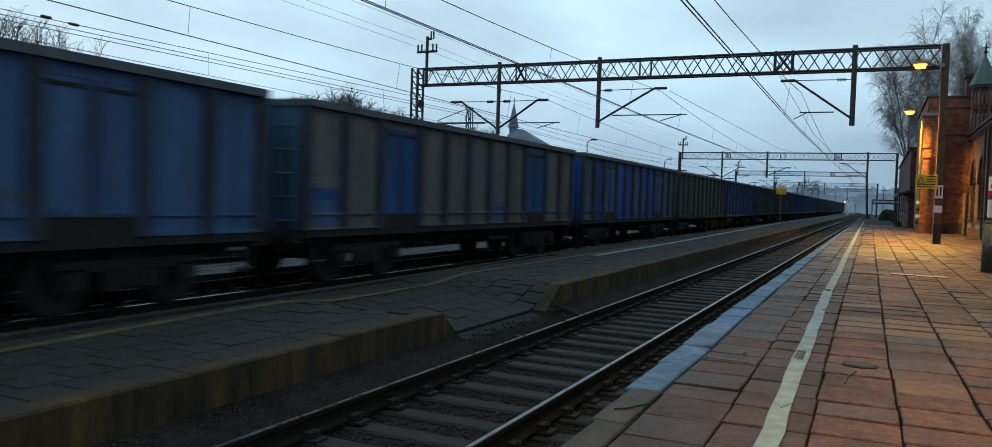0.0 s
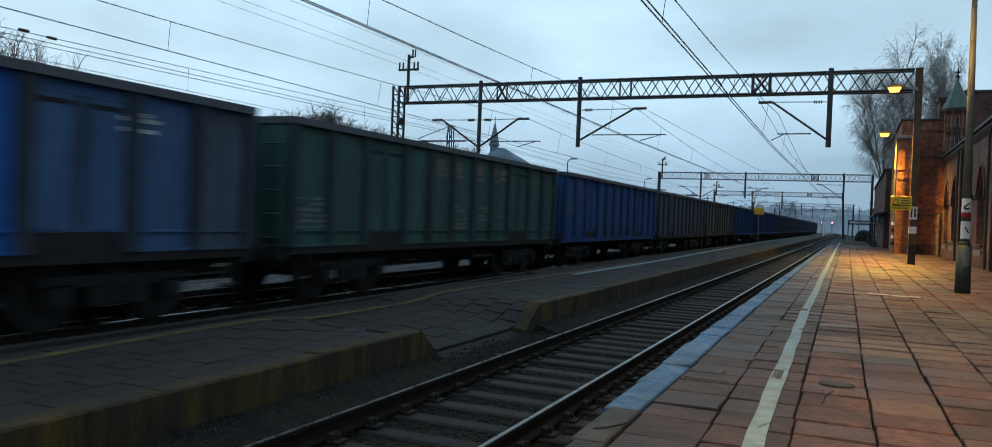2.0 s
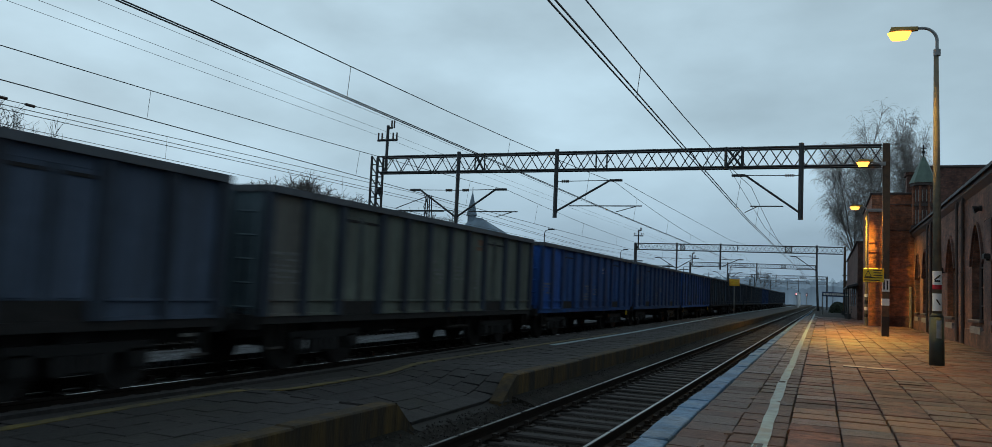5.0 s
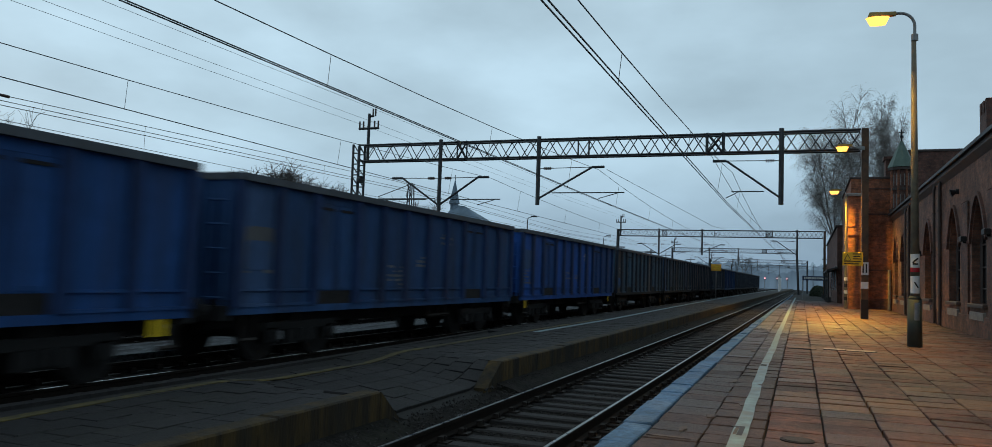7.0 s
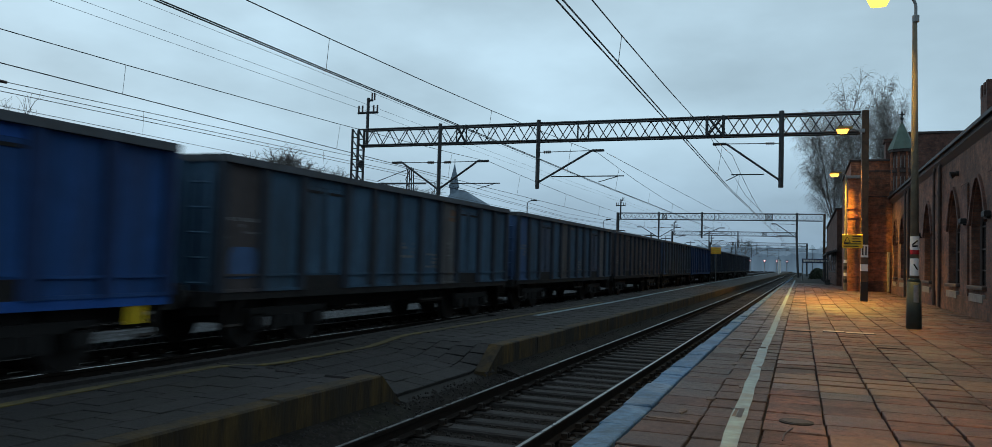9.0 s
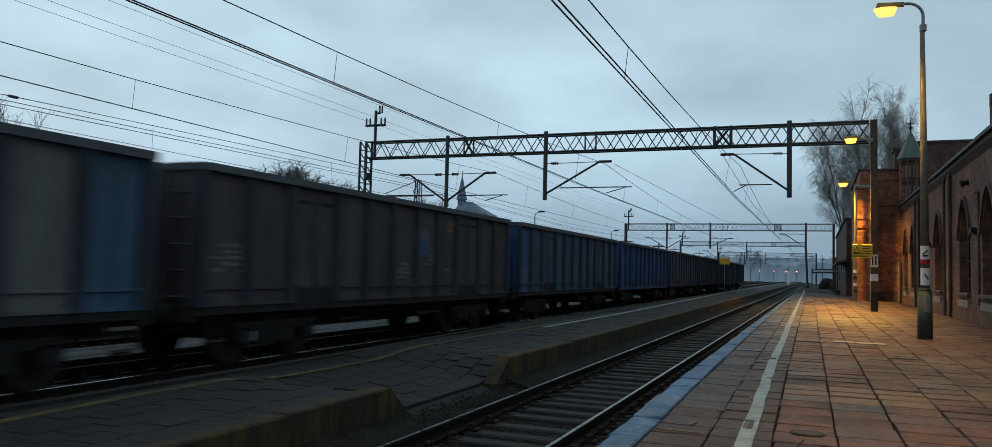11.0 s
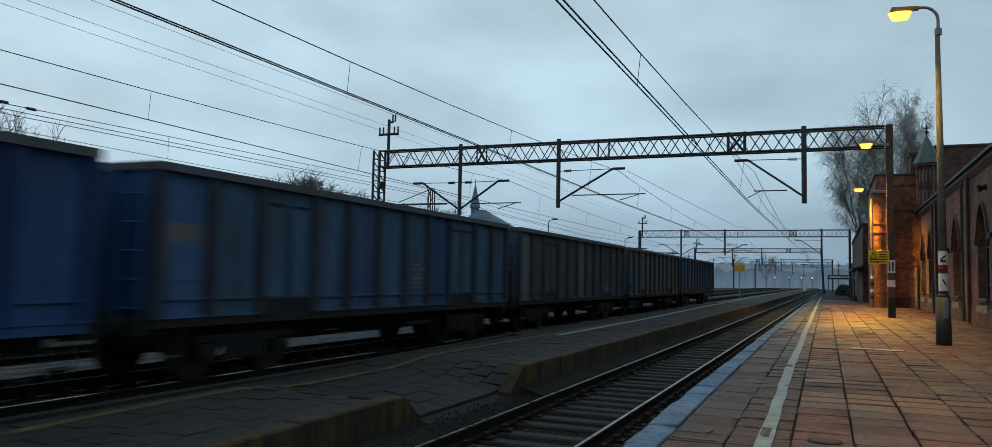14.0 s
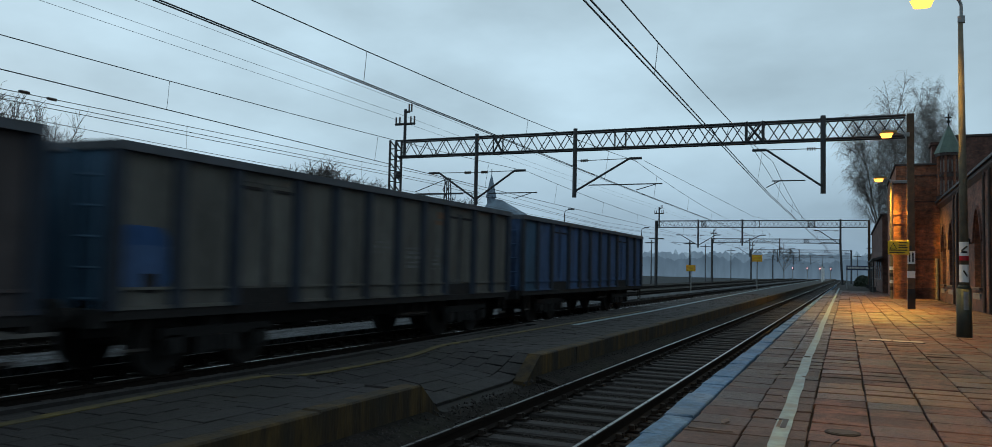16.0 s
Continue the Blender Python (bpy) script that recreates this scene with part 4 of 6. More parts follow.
band(lp, 2.22, 2.33, M_red, 0.113, "red strip")
n2 = band(lp, 1.70, 2.12, M_signw, 0.114, "white notice with a dark mark")
band(lp, 1.05, 1.48, M_galv, 0.170, "grey cover plate", -100, -60)
part("mark", Geo().bar((LX - 0.06, LY - 0.122, 2.45), (LX + 0.06, LY - 0.122, 2.56), 0.025).bar((LX - 0.06, LY - 0.122, 2.42), (LX + 0.06, LY - 0.122, 2.42), 0.03), M_black, n1)
part("mark", Geo().bar((LX - 0.02, LY - 0.123, 1.98), (LX + 0.06, LY - 0.123, 1.84), 0.022), M_black, n2)

# the next post of the row, beside the camera
copy_thing(lp, pose(0, -17.4, 0))

# second lamp post
lp2 = thing("lamp_post", "slim yellow-lit platform lamp post with banded foot", "street lamp", "platform lamps")
part("shaft", Geo().tube((5.68, 56.2, PZ), (5.68, 56.2, 7.7), 0.10, 0.07, n=12), M_lampy, lp2)
part("arm", Geo().path([(5.68, 56.2, 7.7), (5.62, 56.2, 7.92), (5.4, 56.2, 8.02)], 0.035, 8), M_galv, lp2)
luminaire(lp2, 4.72, 5.42, 56.2, 8.0)
for i in range(4):
    part("painted_band", Geo().tube((5.68, 56.2, 0.95 + 0.42 * i), (5.68, 56.2, 1.16 + 0.42 * i), 0.106, n=12), M_signw if i % 2 else M_black, lp2)


def wire(name, pts, r, label, group="overhead wires"):
    t = tagged(part(name, Geo().path(pts, r, 4), M_wire), label, "wire", group)
    return t


SUP = [-29.0, G1Y, 107, 166, 232, 300]


def catenary(x, zc, zm_sup, sag, label, stag=0.2, twin=False):
    t = thing("overhead_line", label, "overhead line", "overhead lines")
    cw, ms = [], []
    dr = []
    for i, (a, b) in enumerate(zip(SUP[:-1], SUP[1:])):
        n = 14
        for k in range(n + (i == len(SUP) - 2)):
            u = k / n
            y = a + (b - a) * u
            xs = x + stag * ((-1) ** i) * (1 - 2 * u)
            zmid = zm_sup - 4 * sag * u * (1 - u)
            cw.append((xs, y, zc))
            ms.append((x, y, zmid))
            if k % 2 == 1 and b < 170:
                dr.append(((x, y, zmid), (xs, y, zc)))
    part("contact_wire", Geo().path(cw, 0.014, 4), M_wire, t)
    if twin:
        part("contact_wire", Geo().path([(p[0] + 0.09, p[1], p[2]) for p in cw], 0.014, 4), M_wire, t)
    part("messenger_wire", Geo().path(ms, 0.012, 4), M_wire, t)
    for p, q in dr:
        part("dropper", Geo().tube(p, q, 0.007, n=4), M_wire, t)


catenary(0.0, 5.52, 7.05, 1.0, "twin contact wires hung from a sagging messenger over the near track", 0.22, True)
catenary(TB + 0.1, 5.83, 7.3, 0.81, "contact wires hung from a messenger over the train", 0.2, True)
catenary(-12.4, 5.6, 6.95, 0.68, "overhead line over the yard track")
for z0, z1, k in ((5.97, 6.40, 0.0), (6.07, 6.50, 0.15), (6.16, 6.83, 0.0)):
    wire("yard_wire", [(-18.0 + k, -29, z0 - (z1 - z0) * 0.74), (-18.0 + k, 39.2, z1), (-18.0, 73, z1 - 0.5), (-18.0, 107, z1)], 0.013, "overhead wire of the outer yard track")
yard_low = wire("yard_contact_wire", [(-18.0, -29, 5.70), (-18.0, 39.2, 5.74), (-18.0, 107, 5.74)], 0.010, "contact wire of the outer yard track")
for y in (-2.0, 9.0, 21.0, 32.0):
    part("dropper", Geo().tube((-18.0, y, 5.72), (-18.0, y, 6.18 + 0.0155 * y), 0.007, n=4), M_wire, yard_low)
for y, z in ((14.9, 6.44), (15.75, 6.41)):
    t = thing("wire_insulator", "dark rod insulator in the overhead wire", "insulator", "wire insulators")
    part("rod", Geo().tube((-17.93, y - 0.13, z), (-17.93, y + 0.13, z), 0.045, n=8), M_porc, t)
    part("cap", Geo().tube((-17.93, y - 0.17, z), (-17.93, y - 0.13, z), 0.03, n=8), M_steel, t)
for dx, z in ((0.0, 10.35), (-0.5, 10.15), (0.45, 10.95)):
    pts = []
    for a, b in zip(SUP[:-1], SUP[1:]):
        pts += [(-20.0 + dx, a + (b - a) * k / 12, z - 0.10 * 4 * (k / 12) * (1 - k / 12)) for k in range(12)]
    wire("feeder_wire", pts, 0.008, "thin feeder wire along the mast tops")
pts = [(-1.0, 39.2, 7.9), (-0.8, 60, 6.9), (0.3, 90, 6.2), (1.2, 107, 7.6)]
wire("tension_wire", pts, 0.012, "slack tension wire between two gantries")
pts = [(-6.1, 39.2, 7.3), (-4.2, 70, 6.6), (-2.6, 107, 7.7)]
wire("tension_wire", pts, 0.012, "slack tension wire between two gantries")


# ---- trees and distance ----
def bare_tree(x, y, height, spread, seed, droop, label, depth=5, trunk=0.2, base=-0.45, category="tree"):
    r = random.Random(seed)
    t = thing("bare_tree", label, category, "bare trees")
    tr, cr = Geo(), Geo()

    def grow(p, d, length, rad, level):
        q = p + d * length
        (tr if level < 2 else cr).tube(p, q, rad, rad * 0.68, n=6 if level < 2 else 3, caps=False)
        if level >= depth:
            # short crooked twigs at the ends
            for _ in range(2):
                e = p.lerp(q, r.random())
                dd = (d + Vector((r.uniform(-0.9, 0.9), r.uniform(-0.9, 0.9), r.uniform(-0.4, 0.5)))).normalized()
                for _s in range(4):
                    dd = (dd + Vector((r.uniform(-0.5, 0.5), r.uniform(-0.5, 0.5), r.uniform(-0.3, 0.4) - 0.45 * droop))).normalized()
                    e2 = e + dd * length * 0.23
                    cr.tube(e, e2, 0.020, 0.015, n=3, caps=False)
                    e = e2
            return
        k = 3 if level else 5
        for i in range(k):
            s = r.uniform(0.5, 1.0) if i else 1.0
            pt = p + d * length * s
            nd = (d + Vector((r.uniform(-1, 1), r.uniform(-1, 1), r.uniform(-0.25, 0.7))) * spread).normalized()
            nd = (nd + Vector((0, 0, 0.15 - 0.12 * droop * level))).normalized()
            grow(pt, nd, length * r.uniform(0.62, 0.82), rad * 0.64, level + 1)

    grow(Vector((x, y, base)), Vector((r.uniform(-0.05, 0.05), 0, 1)).normalized(), height * 0.30, trunk, 0)
    # bring the grown tree to its full height and reach
    kz = (height - base) / (max(p[2] for p in cr.v) - base)
    kx = height * 0.27 / sorted(abs(p[0] - x) for p in cr.v)[int(len(cr.v) * 0.95)]
    for gg in (tr, cr):
        gg.v = [(x + (p[0] - x) * kx, y + (p[1] - y) * kx, base + (p[2] - base) * kz) for p in gg.v]
    part("trunk", tr, M_bark, t)
    part("crown", cr, M_twig2, t)
    return t


def birch(x, y, height, width, reach, seed, label):
    """A bare birch: a forked trunk, stems that spread like a vase, and fine hanging twigs."""
    r = random.Random(seed)
    t = thing("birch_tree", label, "tree", "birches")
    tr, cr = Geo(), Geo()

    def twig(q, d, length, steps=4):
        for s in range(steps):
            d = (d + Vector((r.uniform(-0.15, 0.15), r.uniform(-0.12, 0.12), -0.48))).normalized()
            e = q + d * length / steps
            cr.tube(q, e, 0.0095, 0.007, n=3, caps=False)
            q = e

    def limb(q, d, length, rad, seg, level):
        for s in range(seg):
            d = (d + Vector((r.uniform(-0.14, 0.14), r.uniform(-0.14, 0.14), 0.05 if level < 2 else -0.06 * s))).normalized()
            e = q + d * length / seg
            ra, rb = rad * (1 - s / seg) + 0.010, rad * (1 - (s + 1) / seg) + 0.010
            (tr if level == 0 else cr).tube(q, e, ra, rb, n=6 if level == 0 else 4, caps=False)
            k = 0 if (level == 0 and s < 1) else 2 if level != 1 else 3 if s % 2 else 2
            for _ in range(k):
                a = r.uniform(0, math.tau)
                side = Vector((math.cos(a), math.sin(a), r.uniform(0.1, 0.9))).normalized()
                nd = (d * 0.75 + side * 0.8).normalized()
                b = q.lerp(e, r.random())
                if level == 0:
                    limb(b, nd, length * r.uniform(0.26, 0.40) * (1.1 - 0.5 * s / seg), rad * 0.42, 5, 1)
                elif level == 1:
                    limb(b, nd, length * r.uniform(0.30, 0.50), 0.012, 3, 2)
                else:
                    twig(b, nd, r.uniform(0.5, 1.5))
                    if r.random() < 0.25:
                        twig(b.lerp(e, 0.5), (nd + d).normalized(), r.uniform(0.6, 1.7))
            if level == 2 or (level == 1 and s > 1):
                twig(e, d, r.uniform(0.7, 1.9))
            q = e

    fork = Vector((x, y, height * 0.27))
    tr.tube((x, y, -0.45), fork, 0.30, 0.22, n=8, caps=False)
    n = 7
    for i in range(n):
        a = math.tau * i / n + r.uniform(-0.3, 0.3)
        out = width * r.uniform(0.55, 1.0) * (0.25 if i == 0 else 1.0)
        top = height * (1.0 if i == 0 else r.uniform(0.80, 0.97)) - height * 0.27
        d = Vector((math.cos(a) * out * 0.9, math.sin(a) * out * 0.9, top))
        L = d.length * 0.98
        limb(fork, (d.normalized() + Vector((math.cos(a) * 0.10, math.sin(a) * 0.10, 0))).normalized(), L, 0.13, 8, 0)
    # bring the grown tree to its full height and reach
    far_out = sorted(abs(p[0] - x) for p in cr.v)[int(len(cr.v) * 0.97)]
    kx, kz = reach / far_out, (height + 0.45) / (max(p[2] for p in cr.v) + 0.45)
    for gg in (tr, cr):
        gg.v = [(x + (p[0] - x) * kx, y + (p[1] - y) * kx, (p[2] + 0.45) * kz - 0.45) for p in gg.v]
    part("trunk", tr, M_bark, t)
    part("crown", cr, M_twig, t)


birch(6.5, 95, 24.2, 2.8, 3.7, 5, "tall bare birch with long drooping twigs behind the station")
birch(11.6, 96, 23.6, 1.5, 1.8, 9, "tall bare birch with long drooping twigs behind the station")
for i, (x, y, hgt) in enumerate(((-66.8, 90, 16.4), (-63.4, 92, 17.1), (-59.6, 91, 16.4), (-55.8, 93, 13.9), (-89.0, 60, 22.4), (-84.5, 60, 20.4), (-44.6, 93, 12.1))):
    bare_tree(x, y, hgt, 0.95, 20 + i, 0.25, "bare spreading tree beyond the yard", 5, 0.30)
for i, (x, hgt) in enumerate(((-19.5, 14.5),)):
    bare_tree(x, 318 + 4 * i, hgt, 0.7, 60 + i, 0.2, "small bare tree in the mist beyond the yard", 3, 0.12)


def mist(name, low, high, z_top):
    """Woods with mist painted in as glow: paler towards the ground, with dim upright streaks."""
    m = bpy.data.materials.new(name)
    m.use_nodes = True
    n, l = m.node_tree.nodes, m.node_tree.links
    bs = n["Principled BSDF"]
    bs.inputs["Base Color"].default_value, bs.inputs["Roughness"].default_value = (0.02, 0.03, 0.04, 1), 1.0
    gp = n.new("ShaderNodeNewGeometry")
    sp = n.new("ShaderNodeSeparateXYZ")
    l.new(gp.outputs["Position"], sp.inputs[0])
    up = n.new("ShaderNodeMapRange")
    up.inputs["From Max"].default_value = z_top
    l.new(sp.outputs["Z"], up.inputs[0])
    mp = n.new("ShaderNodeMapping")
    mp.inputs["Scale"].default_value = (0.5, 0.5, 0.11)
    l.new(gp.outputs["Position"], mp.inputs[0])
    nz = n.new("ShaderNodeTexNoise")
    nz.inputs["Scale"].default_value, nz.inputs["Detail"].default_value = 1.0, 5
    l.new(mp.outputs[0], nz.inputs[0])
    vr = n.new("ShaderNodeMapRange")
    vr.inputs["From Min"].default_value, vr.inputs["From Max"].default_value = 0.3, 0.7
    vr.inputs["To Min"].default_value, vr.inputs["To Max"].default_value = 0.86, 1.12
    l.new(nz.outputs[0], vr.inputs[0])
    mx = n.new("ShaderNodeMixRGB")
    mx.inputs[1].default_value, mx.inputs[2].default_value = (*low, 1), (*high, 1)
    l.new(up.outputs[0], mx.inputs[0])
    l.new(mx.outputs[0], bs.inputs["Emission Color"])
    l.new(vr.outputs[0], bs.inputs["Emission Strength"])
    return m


# haze put into the glow of each sheet: paler the farther it stands
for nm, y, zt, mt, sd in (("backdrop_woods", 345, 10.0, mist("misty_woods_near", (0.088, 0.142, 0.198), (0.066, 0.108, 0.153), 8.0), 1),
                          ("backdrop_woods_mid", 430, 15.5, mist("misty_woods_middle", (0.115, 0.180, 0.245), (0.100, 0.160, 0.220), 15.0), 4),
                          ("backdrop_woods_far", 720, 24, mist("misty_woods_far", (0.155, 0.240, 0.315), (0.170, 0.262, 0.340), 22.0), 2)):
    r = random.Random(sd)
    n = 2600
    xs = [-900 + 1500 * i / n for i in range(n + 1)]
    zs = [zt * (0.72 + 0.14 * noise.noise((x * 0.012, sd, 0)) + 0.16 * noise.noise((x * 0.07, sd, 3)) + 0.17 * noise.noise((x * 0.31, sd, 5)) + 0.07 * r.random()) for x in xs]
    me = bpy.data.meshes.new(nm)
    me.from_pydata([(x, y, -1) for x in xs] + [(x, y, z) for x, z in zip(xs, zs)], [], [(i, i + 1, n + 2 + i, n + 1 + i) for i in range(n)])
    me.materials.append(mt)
    tagged(new(nm, me), "distant woods with blue mist painted as glow", "backdrop", kind="structure")

church = thing("church", "distant church with a pointed slate spire and hipped roof", "church")
cx, cy = -110, 250
part("nave", Geo().box(cx - 2, cx + 16, cy - 6, cy + 6, -0.4, 17), M_farwall, church)
g = Geo()
g.add([(cx - 3.5, cy - 7, 17), (cx + 17, cy - 7, 17), (cx + 17, cy + 7, 17), (cx - 3.5, cy + 7, 17), (cx + 0, cy, 25.5), (cx + 4, cy, 25.0)],
      [(0, 1, 5, 4), (2, 3, 4, 5), (3, 0, 4), (1, 2, 5), (0, 3, 2, 1)])
part("roof", g, M_church, church)
part("tower", Geo().tube((cx, cy, 10), (cx, cy, 25.8), 1.5, n=8), M_church, church)
part("spire", Geo().tube((cx, cy, 25.8), (cx, cy, 34.2), 2.0, 0.08, n=8), M_church, church)
part("cross", Geo().tube((cx, cy, 33), (cx, cy, 35.8), 0.12, n=5), M_steel, church)


def yard_lamp(x, y, z):
    t = thing("yard_lamp", "unlit dark yard lamp on a tall pole beyond the train", "street lamp", "yard lamps")
    part("pole", Geo().tube((x, y, -0.45), (x, y, z - 0.5), 0.11, 0.08, n=8), M_steel, t)
    part("arm", Geo().path([(x, y, z - 0.5), (x + 0.2, y, z - 0.1), (x + 0.7, y, z)], 0.06, 6), M_steel, t)
    part("lamp_head", Geo().box(x + 0.6, x + 1.6, y - 0.18, y + 0.18, z - 0.02, z + 0.2), M_steel, t)


yard_lamp(-38.2, 120, 11.2)
yard_lamp(-37.9, 170, 11.0)

# lattice tower, poles and hut silhouettes beyond the yard
lt = thing("lattice_mast", "dark lattice mast beyond the yard", "mast")
g = Geo()
for a in (-0.5, 0.5):
    for b in (-0.5, 0.5):
        g.bar((-34.2 + a, 72 + b, -0.45), (-34.2 + a * 0.4, 72 + b * 0.4, 10.8), 0.09)
for i in range(9):
    z = 1.2 * i
    g.bar((-34.7 + 0.03 * i, 71.5, z), (-33.7 - 0.03 * i, 71.5, z + 1.2), 0.06)
    g.bar((-33.7 - 0.03 * i, 71.5, z), (-34.7 + 0.03 * i, 71.5, z + 1.2), 0.06)
g.bar((-37.7, 71.5, 9.4), (-34.2, 71.5, 10.6), 0.06)
g.bar((-37.7, 71.5, 9.2), (-31.2, 71.5, 9.2), 0.06)
part("frame", g, M_steel, lt)
for i, (x, y, z) in enumerate(((-24, 150, 7.5), (-26, 180, 8), (-27, 132, 7), (-24.5, 210, 8), (-23.5, 120, 7.2), (-31, 190, 9), (7.5, 185, 8), (9, 205, 8.5), (-4.2, 250, 8), (5.2, 262, 8))):
    t = thing("line_pole", "slim dark pole by the yard", "pole", "line poles")
    part("pole", Geo().tube((x, y, -0.45), (x, y, z), 0.11, 0.08, n=6), M_steel, t)
    part("crossarm", Geo().bar((x - 1.1, y, z - 0.5), (x + 1.1, y, z - 0.5), 0.12), M_steel, t)
for i in range(4):
    t = thing("track_signal", "distant railway signal showing a pink-red light", "signal", "signals")
    x = (-15.3, -10.5, -6.4, -3.0)[i]
    part("post", Geo().tube((x, 300, -0.45), (x, 300, 3.4), 0.12, n=6), M_galv, t)
    part("backboard", Geo().slab(x - 0.3, x + 0.3, 299.9, 300.1, 3.3, 4.4, 0.05), M_black, t)
    part("lens", Geo().disc((x, 299.8, 3.95), (0, 1, 0), 0.20, 0.1, 10), M_glow2, t, "glowing pink-red lens")
for i, (x, y) in enumerate(((-2.4, 190), (-3.2, 230))):
    t = thing("marker_post", "pale slim post beside the far track", "post", "marker posts")
    part("post", Geo().tube((x, y, -0.45), (x, y, 3.6), 0.16, n=6), M_signw, t)
    part("cap", Geo().tube((x, y, 3.6), (x, y, 3.75), 0.2, n=6), M_black, t)


def board_sign(x, y, z0, z1, w, ground_z, label):
    t = thing("amber_sign", label, "sign", "amber signs")
    part("panel", Geo().slab(-w / 2, w / 2, -(z1 - z0) / 2, (z1 - z0) / 2, 0, 0.03, 0.006, pose(x, y, (z0 + z1) / 2, 90, 0, 0)), M_signo, t)
    part("post", Geo().tube((x, y + 0.06, ground_z), (x, y + 0.06, z1 - 0.05), 0.045, n=8), M_galv, t)
    for i in range(2):
        part("text_bar", Geo().box(x - w * 0.33, x + w * 0.33, y - 0.04, y - 0.034, z1 - 0.22 - 0.26 * i, z1 - 0.14 - 0.26 * i), M_signy, t)


board_sign(-4.75, 79.0, 2.9, 3.55, 0.95, IZ, "amber rectangular sign on a slim post on the island platform")
board_sign(-9.3, 70.0, 1.85, 2.40, 0.80, 0.11, "small amber sign on a low post beyond the train")

nb = thing("station_board", "dark navy station name board on two posts", "sign")
part("panel", Geo().slab(2.9, 5.6, -0.24, 0.24, 0, 0.05, 0.01, pose(0, 95.0, 2.62, 90, 0, 0)), M_navy, nb)
for x in (2.95, 5.5):
    part("post", Geo().tube((x, 95.05, PZ - 0.1), (x, 95.05, 2.88), 0.06, n=8), M_galv, nb)
x = 3.05
for w in (0.16, 0.16, 0.22, 0.16, 0.30, 0.14, 0.14, 0.14, 0.08, 0.22, 0.08, 0.14, 0.12, 0.12):
    part("text_bar", Geo().box(x, x + w, 94.935, 94.945, 2.53, 2.74), M_signw, nb)
    x += w + 0.03

# evergreen hedge and bin down the platform
r = random.Random(12)
hg = thing("evergreen_bush", "dark rounded evergreen bush at the platform end", "bush")
g = Geo()
for i in range(900):
    a, b = r.uniform(0, math.tau), math.acos(r.uniform(0, 1))
    k = r.uniform(0.75, 1.05)
    p = Vector((4.9 + 1.15 * k * math.sin(b) * math.cos(a), 118 + 1.15 * k * math.sin(b) * math.sin(a), PZ - 0.1 + 1.45 * k * math.cos(b)))
    m = Matrix.Translation(p) @ pose(0, 0, 0, r.uniform(0, 360), r.uniform(0, 360), 0)
    g.add([(-0.12, -0.12, 0), (0.12, -0.12, 0), (0.12, 0.12, 0.03), (-0.12, 0.12, 0)], [(0, 1, 2, 3)], m)
M_leaf = surface("dark_evergreen_leaf", (0.035, 0.05, 0.03), None, 4, 0.7, coords="World")
part("foliage", g, M_leaf, hg)
part("stem", Geo().tube((4.9, 118, PZ - 0.2), (4.9, 118, 1.2), 0.12, 0.05, n=7), M_bark, hg)
for i, (x, y) in enumerate(((5.3, 76.0), (5.35, 98.0))):
    t = thing("bench", "dark slatted bench against the platform building", "bench", "benches")
    for k in range(3):
        part("slat", Geo().box(x - 0.4 + 0.15 * k, x - 0.28 + 0.15 * k, y, y + 1.8, PZ + 0.42, PZ + 0.46), M_trim, t)
    for yy in (y + 0.2, y + 1.6):
        part("leg", Geo().box(x - 0.4, x + 0.02, yy - 0.04, yy + 0.04, PZ, PZ + 0.42), M_steel, t)
    for k in range(2):
        part("back_slat", Geo().box(x + 0.04, x + 0.08, y, y + 1.8, PZ + 0.55 + 0.2 * k, PZ + 0.68 + 0.2 * k), M_trim, t)

# ---- freight train ----
PITCH, HALF_L, LAST_L, HALF_W, WTOP = 14.04, 6.53, 7.20, 1.34, 3.215


def paint(name, base, second=None, rust=0.4):
    second = second or tuple(c * 0.7 for c in base)
    return surface(name, tuple(c * 1.2 for c in base), second, 1.6, 0.72, 0.25, 18, stain=(0.034, 0.03, 0.028), stain_scale=0.9, stain_amount=rust, stretch=(1.0, 1.6, 0.35), vary=0.18, spec=0.25, spots=0.3)


P = {
    "slate": paint("slate_blue_paint", (0.050, 0.104, 0.220)),
    "greybrown": paint("grey_brown_paint", (0.120, 0.120, 0.124)),
    "blue": paint("blue_wagon_paint", (0.015, 0.068, 0.215)),
    "bright": paint("bright_blue_paint", (0.016, 0.088, 0.34), None, 0.25),
    "navy": paint("navy_blue_paint", (0.022, 0.070, 0.180)),
    "green": paint("dark_green_paint", (0.040, 0.092, 0.082)),
    "olive": paint("olive_grey_paint", (0.120, 0.138, 0.118)),
    "dark": paint("dark_grey_paint", (0.062, 0.086, 0.130)),
    "teal": paint("teal_grey_paint", (0.046, 0.102, 0.165)),
    "brown": paint("rust_brown_paint", (0.072, 0.061, 0.063)),
    "tan": paint("tan_grey_paint", (0.118, 0.115, 0.104)),
    "greengrey": paint("green_grey_paint", (0.072, 0.104, 0.124)),
}
# ribs and door posts take a darker tone than the body sheets
P["sooty"] = paint("blackish_rib_paint", (0.030, 0.040, 0.058))
P["rib_blue"] = paint("darker_blue_rib_paint", (0.014, 0.039, 0.119))
P["rib_green"] = paint("darker_green_rib_paint", (0.024, 0.043, 0.051))
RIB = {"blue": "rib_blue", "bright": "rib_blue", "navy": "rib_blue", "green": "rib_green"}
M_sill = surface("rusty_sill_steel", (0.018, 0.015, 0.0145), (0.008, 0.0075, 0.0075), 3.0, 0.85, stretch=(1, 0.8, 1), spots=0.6)
